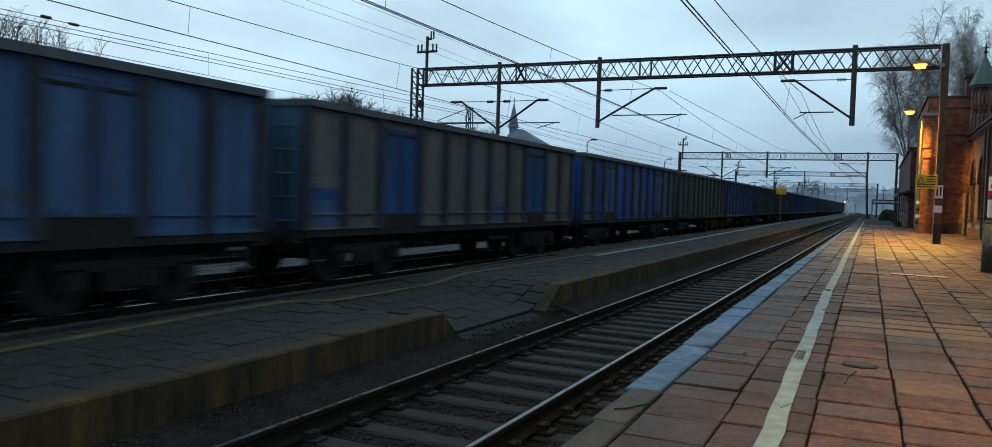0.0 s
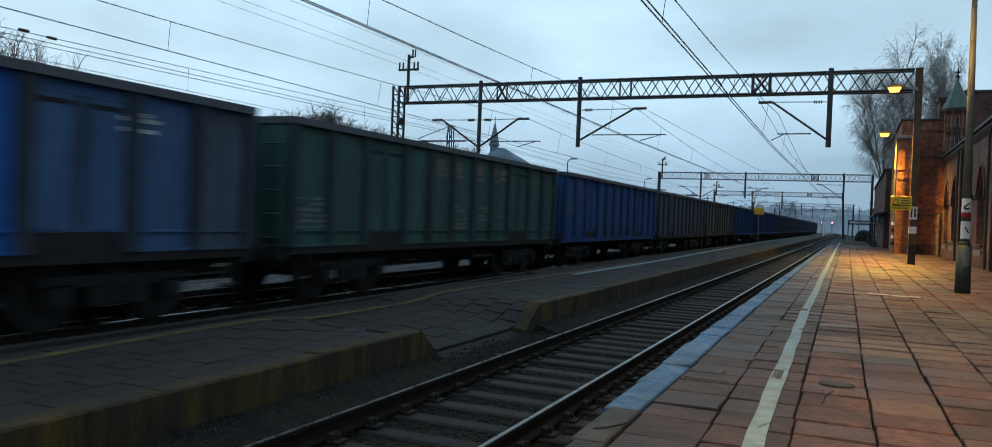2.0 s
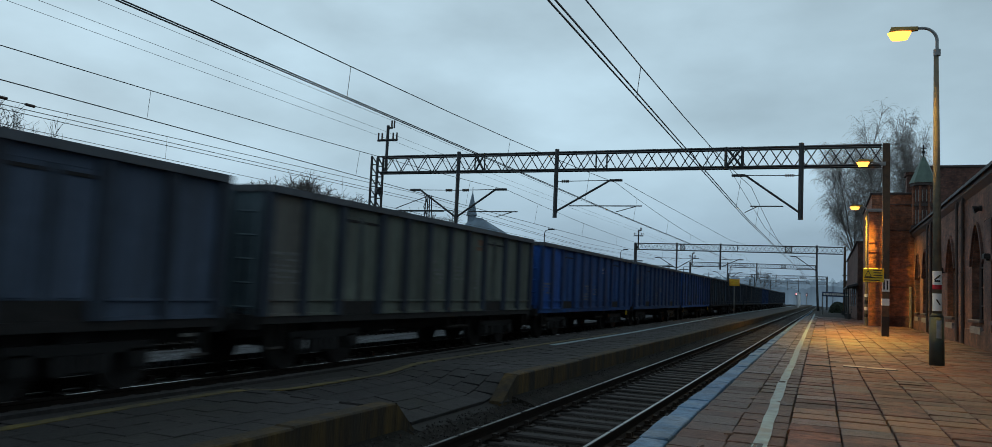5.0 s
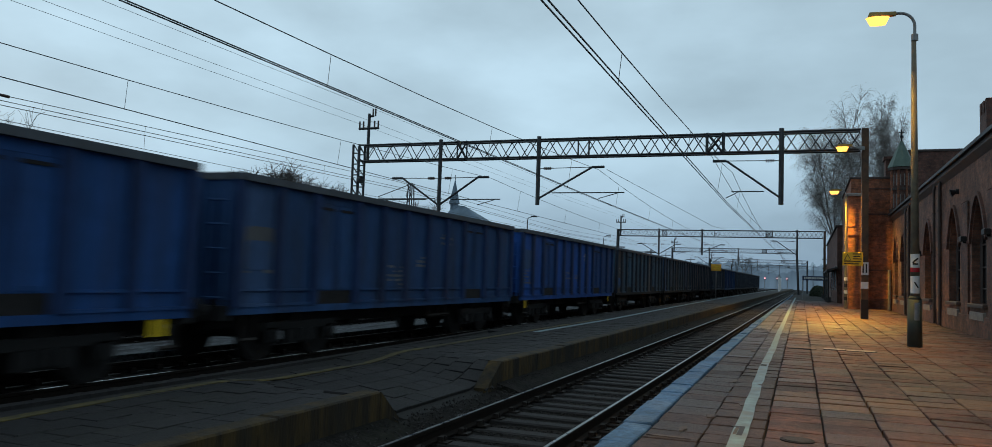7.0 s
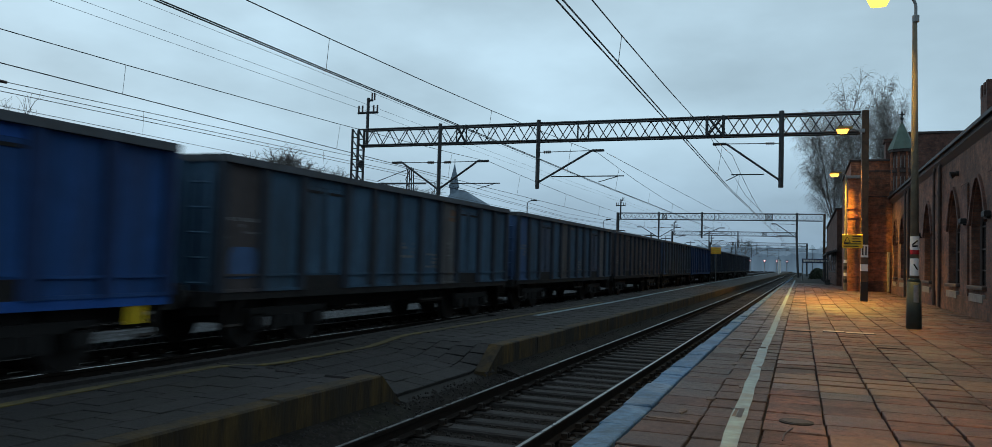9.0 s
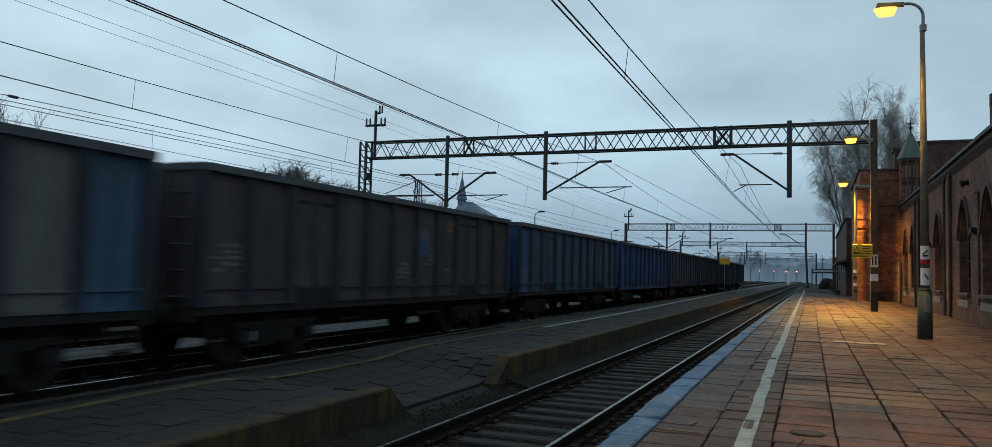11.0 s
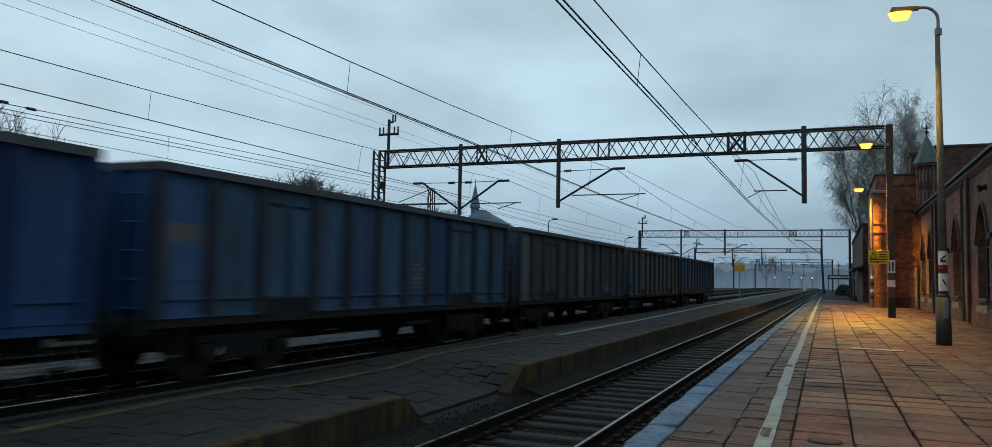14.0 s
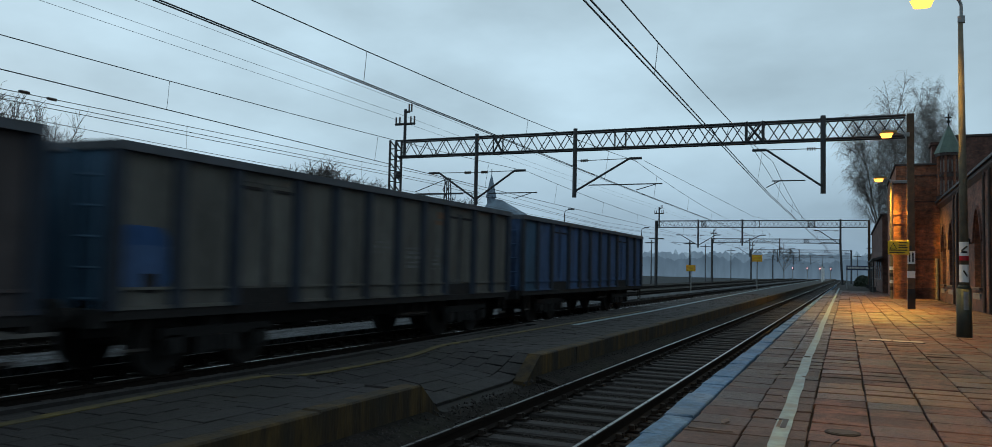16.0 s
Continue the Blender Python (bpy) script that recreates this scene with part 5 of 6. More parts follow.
M_mark = surface("faded_white_lettering", (0.20, 0.20, 0.20), (0.07, 0.075, 0.08), 9, 0.8)
M_mark3 = surface("faded_pink_lettering", (0.17, 0.125, 0.115), (0.08, 0.07, 0.065), 9, 0.8)
M_mark4 = surface("white_wagon_lettering", (0.55, 0.57, 0.60), (0.18, 0.19, 0.2), 9, 0.8)
M_mark2 = surface("faded_orange_lettering", (0.22, 0.11, 0.06), (0.08, 0.06, 0.05), 9, 0.8)
M_rim = surface("worn_top_rail_paint", (0.09, 0.10, 0.12), (0.05, 0.055, 0.06), 3, 0.7)
SEG = [1.22, 1.22, 1.62, 1.18, 1.18, 1.22, 1.18, 1.18, 1.62, 1.22, 1.22]
tot = sum(SEG)
BOT = 1.02


def build_wagon(HALF_L):
    """An open four-axle coal wagon, centred, standing on its rails at z = 0; +x is the side to the platform."""
    w = new("coal_wagon")
    seg = [s * 2 * HALF_L / tot for s in SEG]
    w.empty_display_size = 0.5
    fl = Geo().box(-HALF_W + 0.12, HALF_W - 0.12, -HALF_L, HALF_L, BOT - 0.05, BOT + 0.1)
    part("floor", fl, M_under, w)
    for s in (-1, 1):
        y = -HALF_L
        xo = s * (HALF_W - 0.09)
        xi = s * (HALF_W - 0.13)
        for i, d in enumerate(seg):
            a, b = min(xo, xi), max(xo, xi)
            if i in (2, 8):
                xx = s * (HALF_W - 0.072)
                for k in range(2):
                    y0, y1 = y + 0.10 + k * ((d - 0.16) / 2 + 0.04), y + 0.02 + (d - 0.16) / 2 + k * ((d - 0.16) / 2 + 0.04)
                    door = part("door", Geo().box(a, b, y0, y1, BOT + 0.24, WTOP - 0.284), P["dark"], w)
                    lip = Geo().box(min(xx, xo), max(xx, xo), y0 + 0.06, y1 - 0.06, WTOP - 0.40, WTOP - 0.35)
                    part("door_lip", lip, M_sill, door, "dark door rail")
                    part("door_hinge", Geo().box(min(xx, xo), max(xx, xo), y0 + 0.10, y1 - 0.10, BOT + 0.27, BOT + 0.33), P["dark"], door)
                    part("lock_bar", Geo().box(min(xx, xo), max(xx, xo), y0 + (0.02 if k else y1 - y0 - 0.08), y0 + (0.08 if k else y1 - y0 - 0.02), BOT + 0.36, WTOP - 0.42), P["dark"], door)
                part("door_threshold", Geo().box(a, b, y + 0.05, y + d - 0.05, BOT - 0.02, BOT + 0.236), M_sill, w, "dark door threshold")
                ym = y + 0.08 + (d - 0.16) / 2
                part("door_post", Geo().box(a + 0.005, b - 0.005, ym - 0.055, ym + 0.055, BOT + 0.24, WTOP - 0.284), P["dark"], w)
                top = Geo().box(a, b, y + 0.05, y + d - 0.05, WTOP - 0.28, WTOP - 0.06)
                part("door_header", top, P["dark"], w)
            else:
                pg = Geo().box(a, b, y, y + d, BOT - 0.02, WTOP - 0.05)
                sp = part("side_panel", pg, P["dark"], w)
                l0, l1 = sorted((xo, s * (HALF_W - 0.045)))
                part("ledge", Geo().box(l0, l1, y + 0.116, y + d - 0.116, BOT + 0.24, BOT + 0.28), P["dark"], sp)
                l0, l1 = sorted((xo, s * (HALF_W - 0.03)))
                part("bottom_angle", Geo().box(l0, l1, y + 0.116, y + d - 0.116, BOT - 0.02, BOT + 0.03), P["dark"], sp)
            y += d
        y = -HALF_L
        for i in range(len(seg) + 1):
            r0, r1 = s * (HALF_W - 0.088), s * HALF_W
            rb = Geo()
            yc = min(max(y, -HALF_L + 0.07), HALF_L - 0.07)
            rb.add([(r0, yc - 0.115, BOT - 0.02), (r0, yc + 0.115, BOT - 0.02), (r1, yc + 0.085, BOT - 0.02), (r1, yc - 0.085, BOT - 0.02),
                    (r0, yc - 0.115, WTOP - 0.12), (r0, yc + 0.115, WTOP - 0.12), (r1, yc + 0.085, WTOP - 0.12), (r1, yc - 0.085, WTOP - 0.12)],
                   [(0, 1, 2, 3), (4, 7, 6, 5), (0, 4, 5, 1), (1, 5, 6, 2), (2, 6, 7, 3), (3, 7, 4, 0)])
            part("rib", rb, P["dark"], w)
            if i < len(seg):
                y += seg[i]
        a, b = sorted((s * (HALF_W - 0.16), s * (HALF_W + 0.025)))
        part("top_rail", Geo().box(a, b, -HALF_L - 0.02, HALF_L + 0.02, WTOP - 0.12, WTOP), M_rim, w, "worn steel top rail")
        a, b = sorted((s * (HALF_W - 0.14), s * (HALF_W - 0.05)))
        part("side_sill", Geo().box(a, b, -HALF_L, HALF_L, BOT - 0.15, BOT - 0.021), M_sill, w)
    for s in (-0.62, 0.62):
        part("solebar", Geo().box(s - 0.05, s + 0.05, -HALF_L + 0.1, HALF_L - 0.1, 0.60, BOT - 0.15), M_under, w, "blackish solebar")
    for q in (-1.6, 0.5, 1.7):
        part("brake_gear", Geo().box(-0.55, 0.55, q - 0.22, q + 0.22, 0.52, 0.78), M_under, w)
    for e in (-1, 1):
        a, b = sorted((e * HALF_L, e * (HALF_L - 0.05)))
        part("end_wall", Geo().box(-HALF_W + 0.135, HALF_W - 0.135, a, b, BOT, WTOP - 0.06), P["dark"], w)
        for x in (-0.55, 0.0, 0.55):
            a, b = sorted((e * HALF_L, e * (HALF_L + 0.09)))
            part("end_rib", Geo().box(x - 0.06, x + 0.06, a, b, BOT - 0.1, WTOP - 0.1), P["dark"], w)
        a, b = sorted((e * (HALF_L - 0.08), e * (HALF_L + 0.05)))
        part("end_rail", Geo().box(-HALF_W + 0.165, HALF_W - 0.165, a, b, WTOP - 0.12, WTOP - 0.001), M_rim, w)
        a, b = sorted((e * (HALF_L - 0.1), e * (HALF_L + 0.16)))
        part("headstock", Geo().box(-1.22, 1.22, a, b, 0.78, 1.02), M_under, w)
        lad = Geo()
        for k in range(5):
            lad.bar((0.78, e * (HALF_L + 0.1), 1.15 + 0.4 * k), (1.16, e * (HALF_L + 0.1), 1.15 + 0.4 * k), 0.03)
        for x in (0.78, 1.16):
            lad.bar((x, e * (HALF_L + 0.1), 1.0), (x, e * (HALF_L + 0.1), 2.9), 0.035)
        part("ladder", lad, P["dark"], w)
        for x in (-0.875, 0.875):
            bf = Geo()
            bf.tube((x, e * (HALF_L + 0.15), 0.95), (x, e * (HALF_L + 0.42), 0.95), 0.09, n=10)
            bf.tube((x, e * (HALF_L + 0.42), 0.95), (x, e * (HALF_L + 0.475), 0.95), 0.21, n=14)
            part("buffer", bf, M_under, w)
        cp = Geo().bar((0, e * (HALF_L + 0.1), 0.9), (0, e * (HALF_L + 0.48), 0.80), 0.09)
        part("coupling", cp, M_under, w)
        # footstep
        st = Geo()
        st.bar((HALF_W - 0.05, e * (HALF_L - 0.25), 0.85), (HALF_W - 0.05, e * (HALF_L - 0.25), 0.45), 0.03)
        st.bar((HALF_W - 0.05, e * (HALF_L - 0.60), 0.85), (HALF_W - 0.05, e * (HALF_L - 0.60), 0.45), 0.03)
        st.bar((HALF_W - 0.05, e * (HALF_L - 0.25), 0.45), (HALF_W - 0.05, e * (HALF_L - 0.60), 0.45), 0.05)
        part("footstep", st, M_clip, w, "worn footstep")
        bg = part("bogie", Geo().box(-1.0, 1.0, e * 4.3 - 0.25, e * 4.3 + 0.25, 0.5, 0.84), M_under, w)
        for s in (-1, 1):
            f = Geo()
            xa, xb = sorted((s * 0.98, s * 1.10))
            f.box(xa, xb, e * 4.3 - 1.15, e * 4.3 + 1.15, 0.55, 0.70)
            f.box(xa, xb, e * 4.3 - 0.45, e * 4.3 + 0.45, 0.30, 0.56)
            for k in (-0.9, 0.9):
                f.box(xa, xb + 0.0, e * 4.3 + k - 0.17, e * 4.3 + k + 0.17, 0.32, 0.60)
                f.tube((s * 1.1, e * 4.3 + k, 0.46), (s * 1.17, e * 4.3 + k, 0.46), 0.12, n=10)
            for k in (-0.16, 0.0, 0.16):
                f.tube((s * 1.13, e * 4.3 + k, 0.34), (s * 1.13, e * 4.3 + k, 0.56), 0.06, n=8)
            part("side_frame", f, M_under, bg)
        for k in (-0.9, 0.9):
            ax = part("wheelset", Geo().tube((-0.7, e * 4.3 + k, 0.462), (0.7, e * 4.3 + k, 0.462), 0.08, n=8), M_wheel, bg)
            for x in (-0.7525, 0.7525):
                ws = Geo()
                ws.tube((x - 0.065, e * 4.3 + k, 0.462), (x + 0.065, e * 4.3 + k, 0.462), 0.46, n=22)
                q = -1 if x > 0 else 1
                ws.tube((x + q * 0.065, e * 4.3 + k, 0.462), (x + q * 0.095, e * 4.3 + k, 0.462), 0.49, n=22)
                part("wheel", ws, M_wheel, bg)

    u = Geo()
    u.box(-0.25, 0.25, -HALF_L + 0.1, HALF_L - 0.1, 0.72, BOT - 0.06)
    part("centre_sill", u, M_under, w)
    u = Geo()
    u.tube((0.55, -0.8, 0.72), (0.55, 0.6, 0.72), 0.17, n=10)
    part("brake_tank", u, M_under, w)
    u = Geo()
    for y in (1.1, 1.7, 2.2):
        u.bar((HALF_W - 0.25, y, 0.55), (HALF_W - 0.25, y, BOT - 0.1), 0.05)
    u.bar((HALF_W - 0.25, 1.0, 0.6), (HALF_W - 0.25, 2.3, 0.6), 0.06)
    part("brake_gear", u, M_clip, w, "brake rods")
    return w


# colour of the sheets, of the doors, of single panels, of the ends and of the lettering, from the front of the train to its end
# bright ends on blue and navy wagons carry the sky light they catch
TRAIN = [
    ("slate", "slate", {}, "slate", 0, "slate-blue open coal wagon with faded paint"),
    ("greybrown", "blue", {10: "tan", 4: "greybrown"}, "teal", 1, "grey-brown coal wagon with blue doors and repainted patches"),
    ("slate", "slate", {0: "dark", 1: "blue", 4: "bright", 5: "slate", 6: "bright", 7: "bright", 3: "bright", 10: "dark"}, "bright", 1, "patchwork blue and dark grey coal wagon"),
    ("green", "green", {}, "green", 3, "dark green coal wagon with pale weathered lettering"),
    ("blue", "blue", {}, "blue", 1, "blue open coal wagon streaked with dirt"),
    ("dark", "dark", {2: "brown", 6: "brown"}, "dark", 1, "sooty dark grey coal wagon"),
    ("olive", "olive", {0: "tan"}, "greengrey", 2, "olive-grey coal wagon with faded lettering"),
    ("blue", "blue", {0: "bright", 1: "bright"}, "bright", 3, "deep blue coal wagon with white lettering"),
    ("navy", "navy", {0: "slate"}, "navy", 1, "navy blue coal wagon with dull lettering"),
    ("bright", "blue", {9: "blue", 10: "blue"}, "bright", 3, "clean blue coal wagon with white lettering"),
    ("teal", "teal", {0: "brown", 7: "greybrown"}, "teal", 2, "teal-grey coal wagon with rusty patches"),
    ("teal", "dark", {0: "slate", 4: "greybrown", 9: "greybrown"}, "slate", 1, "mottled teal-grey coal wagon"),
    ("brown", "brown", {}, "brown", 2, "rust-brown coal wagon with worn sides"),
    ("teal", "dark", {0: "slate"}, "navy", 2, "dark teal coal wagon with rusty panels and orange lettering"),
    ("navy", "navy", {0: "slate", 5: "blue", 6: "blue"}, "bright", 2, "deep blue coal wagon with small lettering"),
    ("teal", "teal", {0: "slate", 4: "slate", 7: "navy"}, "navy", 1, "slate-grey coal wagon with navy patches"),
    ("brown", "brown", {0: "greybrown", 5: "greybrown"}, "dark", 1, "dull brown coal wagon with soot stains"),
    ("tan", "tan", {}, "teal", 2, "tan-grey coal wagon with teal ends and a blue patch"),
    ("slate", "slate", {0: "teal"}, "slate", 0, "slate-blue coal wagon at the end of the train"),
]
proto = build_wagon(HALF_L)
wagons = []
for i, (body, doors, odd, ends, marks, label) in enumerate(TRAIN):
    w = proto if i == 0 else build_wagon(LAST_L) if i == len(TRAIN) - 1 else copy_thing(proto, Matrix())
    tagged(w, label, "freight wagon", "coal wagons")
    wagons.append(w)
    n = {"side_panel": 0, "door": 0, "door_header": 0, "rib": 0}
    for ob in w.children:
        kind = ob.name.split(".")[0]
        key = None
        if kind == "side_panel":
            k = n["side_panel"] % 9
            seg = [0, 1, 3, 4, 5, 6, 7, 9, 10][k]
            key = odd.get(seg, body)
        elif kind == "door":
            key = doors
        elif kind == "door_header":
            key = body
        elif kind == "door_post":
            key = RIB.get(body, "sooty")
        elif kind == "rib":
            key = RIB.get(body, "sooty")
        elif kind == "side_sill":
            key = body if body in ("blue", "bright", "navy") else None
        elif kind in ("end_wall", "end_rib", "ladder"):
            key = ends
        if kind in n:
            n[kind] += 1
        if key:
            for o in (ob, *(c for c in ob.children if not c.name.startswith("door_lip"))):
                o.material_slots[0].link = "OBJECT"
                o.material_slots[0].material = P[key]
    # faded lettering on the side towards the platform, as bars
    r = random.Random(100 + i)
    xx = HALF_W - 0.088
    cols = [(-HALF_L + 0.15, 0.9)] if marks else []
    if marks >= 1:
        cols += [(1.0, 0.75)]
    if marks >= 2:
        cols += [(-0.5, 0.8), (2.2, 0.6)]
    if i in (7, 8, 9):
        cols = [(-HALF_L + 0.15, 0.9), (-1.36, 0.88), (0.05, 0.45)]
    for y, wd in cols:
        z = r.uniform(1.7, 2.2) if marks < 3 else 1.82
        for k in range(r.randint(3, 6)):
            q = y
            while q < y + wd:
                ln = r.uniform(0.06, 0.26)
                if r.random() < 0.75:
                    part("lettering_bar", Geo().box(xx, xx + 0.003, q, min(q + ln, y + wd), z - 0.10 * k, z - 0.10 * k + r.choice((0.035, 0.05, 0.06))), M_mark, w)
                q += ln + 0.05
    if marks >= 2 and i not in (7, 8, 9):
        g = Geo().box(xx, xx + 0.003, 2.25, 2.85, 2.62, 2.72).box(xx, xx + 0.003, 2.35, 2.7, 2.76, 2.92)
        part("emblem", g, M_mark if marks == 3 else M_mark2, w, "faded emblem")
    if i == 3:
        for y0 in (-1.35, -0.45, 0.75, 1.62):
            part("emblem", Geo().box(xx, xx + 0.003, y0, y0 + 0.5, 2.52, 2.62).box(xx, xx + 0.003, y0 + 0.05, y0 + 0.42, 2.66, 2.92), M_mark3, w, "faded pinkish emblem")
    if i in (2, 7, 8, 9):
        g = Geo()
        ye, ze = (4.05, 0.18) if i == 2 else (1.38, 0.0)
        for z0, a, b in ((2.61, 0.1, 0.52), (2.54, 0, 0.66), (2.40, 0.02, 0.62)):
            g.box(xx, xx + 0.003, ye + a, ye + b, z0 + ze, z0 + ze + 0.055)
        part("emblem", g, M_mark if i == 8 else M_mark4, w, "white emblem near the top")
    for yp in {7: (HALF_L - 0.75,), 9: (-HALF_L + 0.40, HALF_L - 0.75)}.get(i, ()):
        part("yellow_plate", Geo().box(xx, xx + 0.02, yp, yp + 0.33, 0.62, 0.885), M_signy, w, "small yellow plate")
r = random.Random(77)
for i, seg_y, z0, z1, key in ((1, -HALF_L + 0.12, 1.05, 1.75, "blue"), (1, 1.0, 1.05, 1.45, "blue"), (17, -HALF_L + 0.14, 1.25, 2.15, "navy"), (15, -2.0, 1.05, 1.6, "navy"),
                              (2, -HALF_L + 0.15, 1.25, 1.9, "greybrown"), (0, 2.0, 1.3, 1.6, "dark"), (4, -2.2, 1.1, 1.5, "navy"), (10, -HALF_L + 0.2, 1.2, 2.0, "brown"),
                              (12, 0.4, 2.0, 2.6, "greybrown"), (14, -HALF_L + 0.2, 1.6, 2.4, "greybrown"), (15, -HALF_L + 0.2, 1.5, 2.4, "greybrown"), (9, -HALF_L + 0.15, 1.9, 2.6, "slate"), (16, 3.4, 1.2, 1.6, "dark"), (8, -HALF_L + 0.2, 1.6, 2.4, "greybrown")):
    # brushed-over area with a ragged outline
    n = 14
    for q in range(2):
        ring = [(seg_y + 0.45 + (0.47 - 0.08 * q) * math.copysign(abs(math.cos(math.tau * k / n)) ** 0.4, math.cos(math.tau * k / n)) * r.uniform(0.85, 1.0),
                 (z0 + z1) / 2 - 0.12 * q + (z1 - z0) / 2 * (1 - 0.3 * q) * math.copysign(abs(math.sin(math.tau * k / n)) ** 0.4, math.sin(math.tau * k / n)) * r.uniform(0.85, 1.0))
                for k in range(n)]
        part("repaint_patch", xprism(Geo(), ring, HALF_W - 0.0885, HALF_W - 0.084 + 0.003 * q), P[key] if not q else P["slate"], wagons[i], "brushed-over paint patch")
part("tie_plate", Geo().box(HALF_W - 0.088, HALF_W - 0.07, -HALF_L + 0.55, -HALF_L + 0.80, 1.22, 1.48), M_sill, wagons[17], "dark rusty plate")
# red tail boards on the last wagon
for x in (-0.9, 0.9):
    part("tail_board", Geo().box(x - 0.12, x + 0.12, LAST_L + 0.10, LAST_L + 0.12, 1.25, 1.55), M_red, wagons[-1], "small red tail board")


# ---- paving, piece by piece ----
def drift(y, table):
    """A value read off a table of (y, value)."""
    for (a, va), (b, vb) in zip(table[:-1], table[1:]):
        if y <= b:
            return va + (vb - va) * max(0.0, (y - a) / (b - a))
    return table[-1][1]


# the paving closes in on the track a little, down the platform
JOINTS = [(5, 0.0), (6.5, -0.03), (9, -0.06), (15, -0.10), (20, -0.13), (24, -0.16), (60, -0.33), (128, -0.45)]
OUTER = [(4.2, 1.78), (5.8, 1.69), (7, 1.65), (9, 1.62), (15, 1.59), (24, 1.56), (128, 1.45)]
LINE_X = [(4.7, 2.815), (7.5, 2.765), (9.5, 2.735), (14.5, 2.665), (20, 2.645), (24, 2.60), (60, 2.38), (95, 2.2)]


def pave():
    cols = [1.985, 2.485, 3.02, 3.55, 4.09, 4.65, 5.20, 5.75, 6.30, 6.85, 7.40, 7.95, 8.47]
    row_shift = [-0.10, -0.05, 0.0, 0.05, 0.07]
    meshes = {}
    rest, rest_grey, rest_pale = Geo(), Geo(), Geo()
    r = random.Random(31)
    for c, (x0, x1) in enumerate(zip(cols[:-1], cols[1:])):
        edge = -3.916 + (row_shift[c] if c < 5 else r.uniform(0.0, 0.12))
        k = 0
        while edge < 80:
            nxt = -3.916 + 0.512 * (k + 1) + (row_shift[c] if c < 5 else 0.06) + r.uniform(-0.05, 0.05)
            y, L = edge, nxt - edge
            w = x1 - x0
            sink = [0.010 * noise.noise(((x0 + x1) * 0.45, (y + L / 2 + e) * 0.55, 2.0)) for e in (-0.2, 0.2)]
            dz = r.uniform(-0.005, 0.004) + (sink[0] + sink[1]) / 2
            m = pose((x0 + x1) / 2 + drift(y, JOINTS) + r.uniform(-0.006, 0.006), y + L / 2, PZ + dz, math.degrees(math.atan2(sink[1] - sink[0], 0.4)) + r.gauss(0, 0.7),
                     r.gauss(0, 0.5), r.uniform(-0.7, 0.7))
            gx, gy = w / 2 - (r.choice((0.003, 0.005, 0.008)) if c < 2 else r.choice((0.006, 0.009, 0.013))), round(L / 2, 2) - r.choice((0.010, 0.015, 0.023))
            # paler slabs in set places, and a few at random
            pale = (c == 3 and 6.9 < y + L / 2 < 7.4) or (c == 4 and 5.8 < y + L / 2 < 6.4) or (c >= 2 and abs(y + L / 2 - 10.75 - 0.25 * max(0, c - 3)) < (0.55 if c < 5 else 0.3)) or (c > 2 and r.random() < 0.03)
            mat, field = (M_slab_pale, rest_pale) if pale else (M_slab_skylit, rest_grey) if c < 2 else (M_slab, rest)
            if 4.0 < y < 15.5:
                key = (round(gx, 3), round(gy, 3), mat.name)
                if key not in meshes:
                    meshes[key] = Geo().slab(-gx, gx, -gy, gy, -0.06, 0, 0.008).mesh("slab", mat)
                piece("slab", meshes[key], platform, m)
            else:
                field.slab(-gx, gx, -gy, gy, -0.06, 0, 0.008, m)
            edge, k = nxt, k + 1
    for field, mat in ((rest, M_slab), (rest_grey, M_slab_skylit), (rest_pale, M_slab_pale)):
        tagged(part("slab_field", field, mat, platform), kind="stuff")
    # edge strip: bare concrete first, then blue
    y = 5.88 - 0.98 * 9
    lengths = [0.98] * 9 + [1.12, 1.0, 0.64]
    strip = Geo()
    while y < 126:
        L = lengths.pop(0) if lengths else r.choice((0.83, 0.9, 0.95))
        x_out = drift(y + L / 2, OUTER) + r.uniform(-0.012, 0.012)
        x_in = 1.972 + drift(y + L / 2, JOINTS) + r.uniform(-0.02, 0.0)
        geo = Geo().slab(x_out - 1.82, x_in - 1.82, -L / 2 + 0.006, L / 2 - 0.006, -0.14, 0, 0.012)
        m = pose(1.82, y + L / 2, PZ + r.uniform(-0.012, 0.010), r.uniform(-0.7, 0.7), r.uniform(-1.2, 1.2), r.uniform(-0.5, 0.5))
        mat = M_blue if y > 5.8 else M_edge
        if y < 40:
            ob = part("edge_slab", geo, mat, platform, "worn blue edge slab" if mat is M_blue else "bare concrete edge slab")
            ob.matrix_basis = m
        else:
            strip.add([m @ Vector(p) for p in geo.v], geo.f)
        y += L
    tagged(part("edge_slab_row", strip, M_blue, platform), kind="stuff")
    # white line, wandering and ragged at its sides
    line = Geo()
    y = -2.0
    d = 0.45
    pl, pr = 0.068, 0.068
    while y < 95:
        ql, qr = 0.068 + r.uniform(-0.012, 0.008), 0.068 + r.uniform(-0.012, 0.008)
        x, x2 = drift(y, LINE_X), drift(y + d, LINE_X)
        z0, z1 = PZ + 0.008, PZ + 0.012
        line.add([(x - pl, y, z0), (x + pr, y, z0), (x2 + qr, y + d, z0), (x2 - ql, y + d, z0),
                  (x - pl, y, z1), (x + pr, y, z1), (x2 + qr, y + d, z1), (x2 - ql, y + d, z1)],
                 [(0, 3, 2, 1), (4, 5, 6, 7), (1, 2, 6, 5), (3, 0, 4, 7)])
        pl, pr = ql, qr
        y += d
    part("white_line", line, M_white, platform, "worn white safety line")
    h = Geo().box(2.735, 2.785, 7.76, 8.18, PZ + 0.006, PZ + 0.0145)
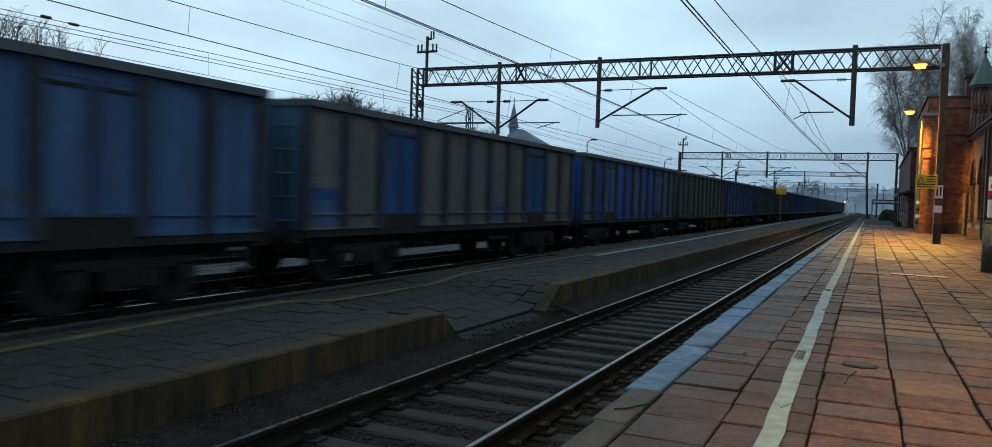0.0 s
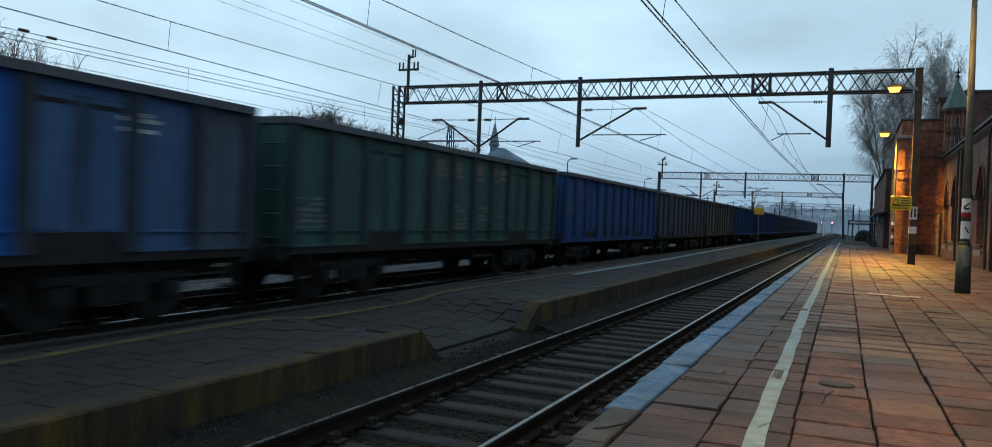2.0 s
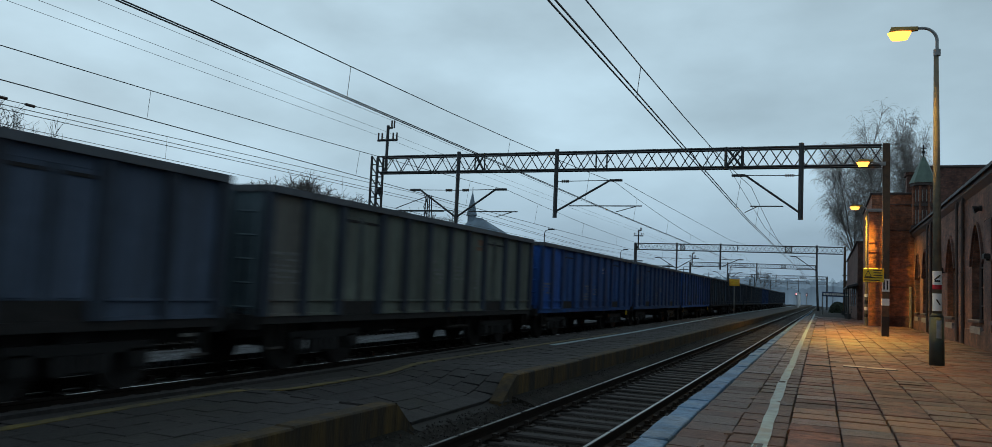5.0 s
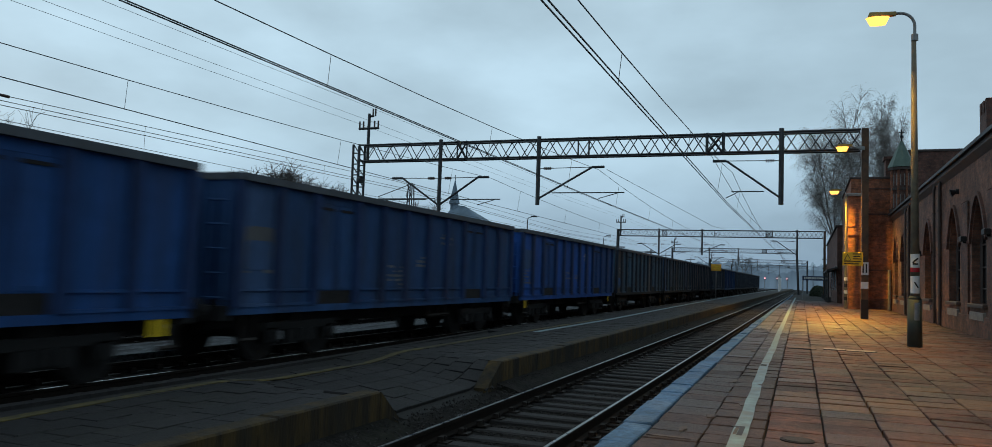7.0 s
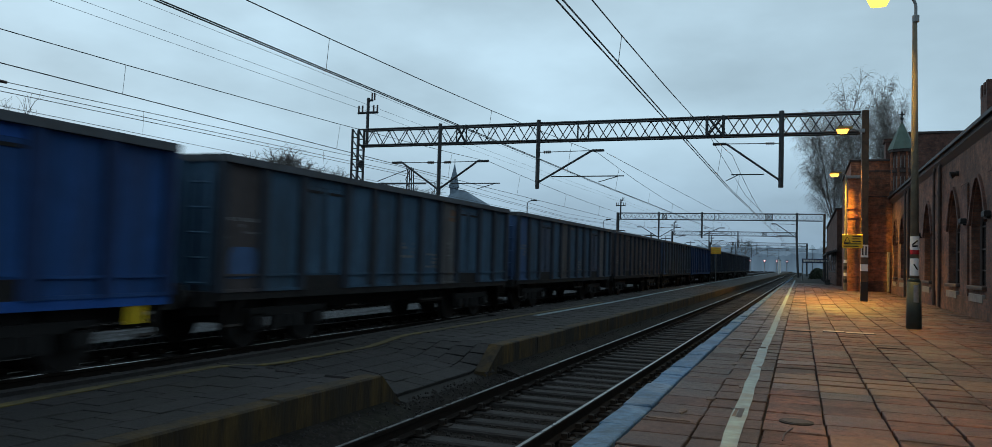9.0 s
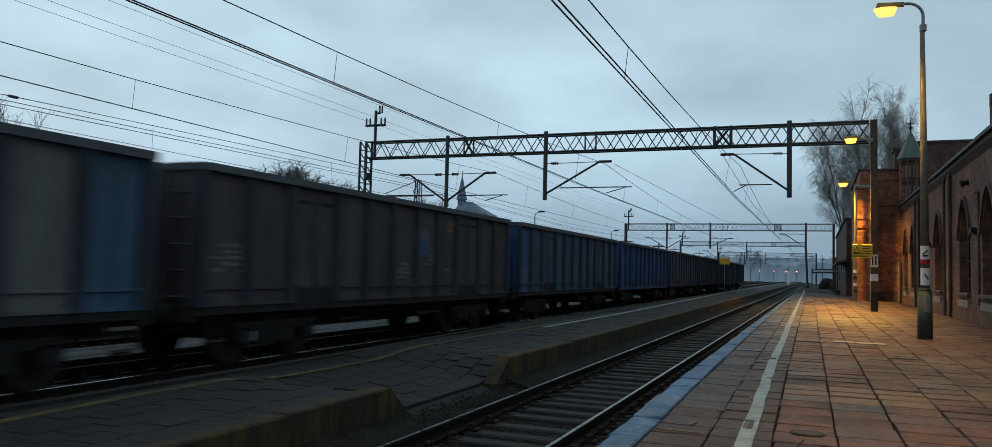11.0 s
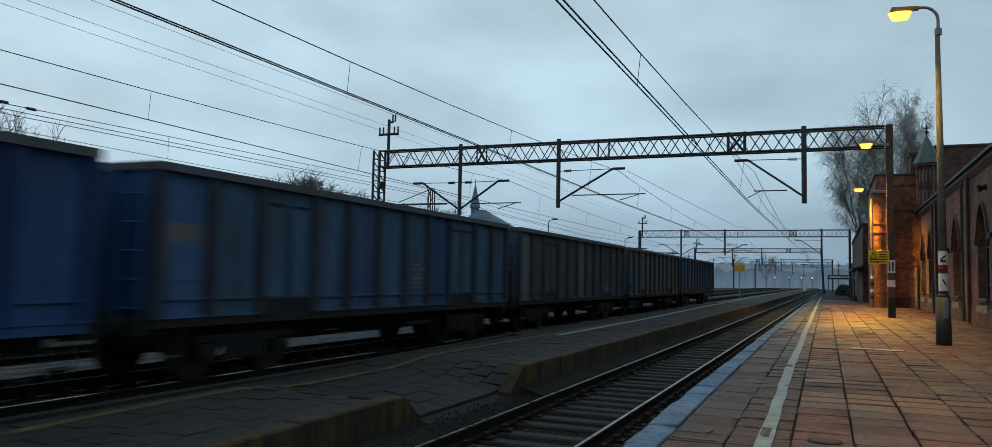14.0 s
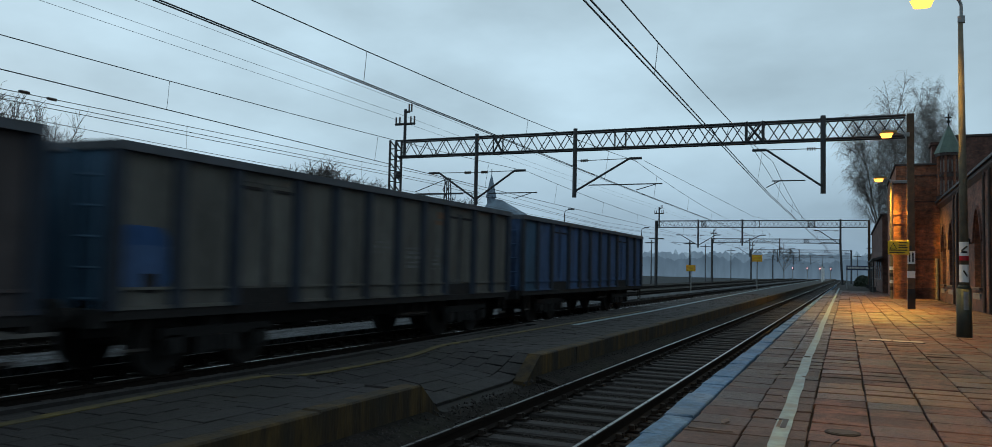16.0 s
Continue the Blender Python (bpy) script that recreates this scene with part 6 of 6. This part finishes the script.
    h.box(2.66, 2.785, 8.181, 8.25, PZ + 0.006, PZ + 0.0145)
    part("worn_hole", h, M_black, platform, "dark worn hole in the line")
    part("worn_spot", Geo().box(2.70, 2.731, 7.80, 8.17, PZ + 0.008, PZ + 0.0138), M_patch, platform)
    part("worn_hole", Geo().box(2.60, 2.70, 14.5, 14.75, PZ + 0.006, PZ + 0.0135), M_joint, platform, "dark worn hole in the line")
    for pts in (((2.79, 5.80), (2.83, 5.93), (2.86, 6.00)), ((3.235, 7.50), (3.19, 7.30), (3.17, 7.18), (3.165, 6.93)), ((1.80, 5.16), (1.86, 5.22), (1.96, 5.42))):
        part("crack", Geo().path([(px, py, PZ + 0.008) for px, py in pts], 0.007, 4), M_black, platform, "dark crack in a slab")
    # pale mortar patches left of the line
    for x, y, w, d in ((2.40, 8.76, 0.10, 0.22), (2.24, 7.87, 0.08, 0.30), (2.38, 11.98, 0.09, 0.35), (2.38, 13.53, 0.07, 0.4), (2.64, 9.79, 0.07, 0.3), (2.19, 7.38, 0.42, 0.06), (2.30, 17.6, 0.12, 0.4), (3.95, 24.5, 0.2, 0.3)):
        n, pts = 9, []
        for k in range(n):
            a, q = math.tau * k / n, r.uniform(0.35, 0.6)
            pts.append((x + w * q * math.cos(a), y + d * q * math.sin(a)))
        geo = Geo()
        geo.add([(px, py, z) for z in (PZ - 0.01, PZ + 0.011) for px, py in pts], [tuple(range(n - 1, -1, -1)), tuple(range(n, 2 * n))] + [(k, (k + 1) % n, n + (k + 1) % n, n + k) for k in range(n)])
        part("mortar_patch", geo, M_patch, platform, "pale mortar patch")
    # manhole and cable covers
    mh = thing("manhole_cover", "round iron manhole cover set in the paving", "manhole cover")
    part("ring", Geo().disc((3.26, 7.86, PZ - 0.008), (0, 0, 1), 0.15, 0.03, 24), M_clip, mh)
    part("lid", Geo().disc((3.26, 7.86, PZ - 0.003), (0, 0, 1), 0.12, 0.03, 24), M_edge, mh)
    for x, wd, y in ((2.95, 0.58, 19.10), (3.70, 0.44, 19.30), (4.17, 0.58, 19.20)):
        t = thing("cable_cover", "pale metal cable duct cover across the platform", "cover", "duct covers")
        part("plate", Geo().slab(x, x + wd, y, y + 0.42, PZ - 0.02, PZ + 0.010, 0.006), M_cover if x > 3 else M_slab_pale, t)
        part("lip", Geo().box(x - 0.01, x + wd + 0.01, y - 0.03, y - 0.003, PZ - 0.02, PZ + 0.014), M_steel, t)
    # island pavers
    meshes2 = {}
    rest2 = Geo()
    nx = 8
    wx = (4.90 - 1.92) / nx
    rows = int((60 + 9) / 0.42)
    for j in range(rows):
        y = -9 + 0.42 * j
        for i in range(nx):
            x = -1.92 - wx * (i + 0.5)
            yy = y + (0.21 if i % 2 else 0) + 0.21
            if x - wx / 2 < rear_x(yy) - 0.04:
                continue
            z = island_z(x, yy)
            tx_ = math.degrees(math.atan2(island_z(x, yy + 0.1) - island_z(x, yy - 0.1), 0.2))
            ty_ = -math.degrees(math.atan2(island_z(x + 0.1, yy) - island_z(x - 0.1, yy), 0.2))
            m = pose(x, yy, z + r.uniform(-0.006, 0.005), tx_ + r.uniform(-0.7, 0.7), ty_ + r.uniform(-0.7, 0.7), r.uniform(-0.6, 0.6))
            gx, gy = wx / 2 - r.choice((0.001, 0.002, 0.006)), 0.21 - r.choice((0.001, 0.002, 0.006))
            if 5.5 < yy < 16.5 and len(island.children) < 330:
                key = (round(gx, 3), round(gy, 3))
                if key not in meshes2:
                    meshes2[key] = Geo().slab(-gx, gx, -gy, gy, -0.08, 0, 0.006).mesh("paver", M_island)
                piece("paver", meshes2[key], island, m)
            else:
                rest2.slab(-gx, gx, -gy, gy, -0.08, 0, 0.012, m)
    tagged(part("paver_field", rest2, M_island, island), kind="stuff")
    far = Geo().box(-4.93, -1.90, 60.4, 330, IZ - 0.049, IZ)
    part("far_paving", far, M_island, island)


pave()


# ---- movement ----
def motions():
    for i, w in enumerate(wagons):
        rows = []
        for k in range(9):
            t = 2.0 * k
            rear_y = -4.286 + PITCH * (i + 1) - 13.91 * t - 0.0213 * t * t
            if i == len(TRAIN) - 1:
                rear_y += 2 * (LAST_L - HALF_L)
            rows.append((t, pose(TB, rear_y - (LAST_L if i == len(TRAIN) - 1 else HALF_L) - 0.02, ZB)))
        walk(w, rows)


motions()
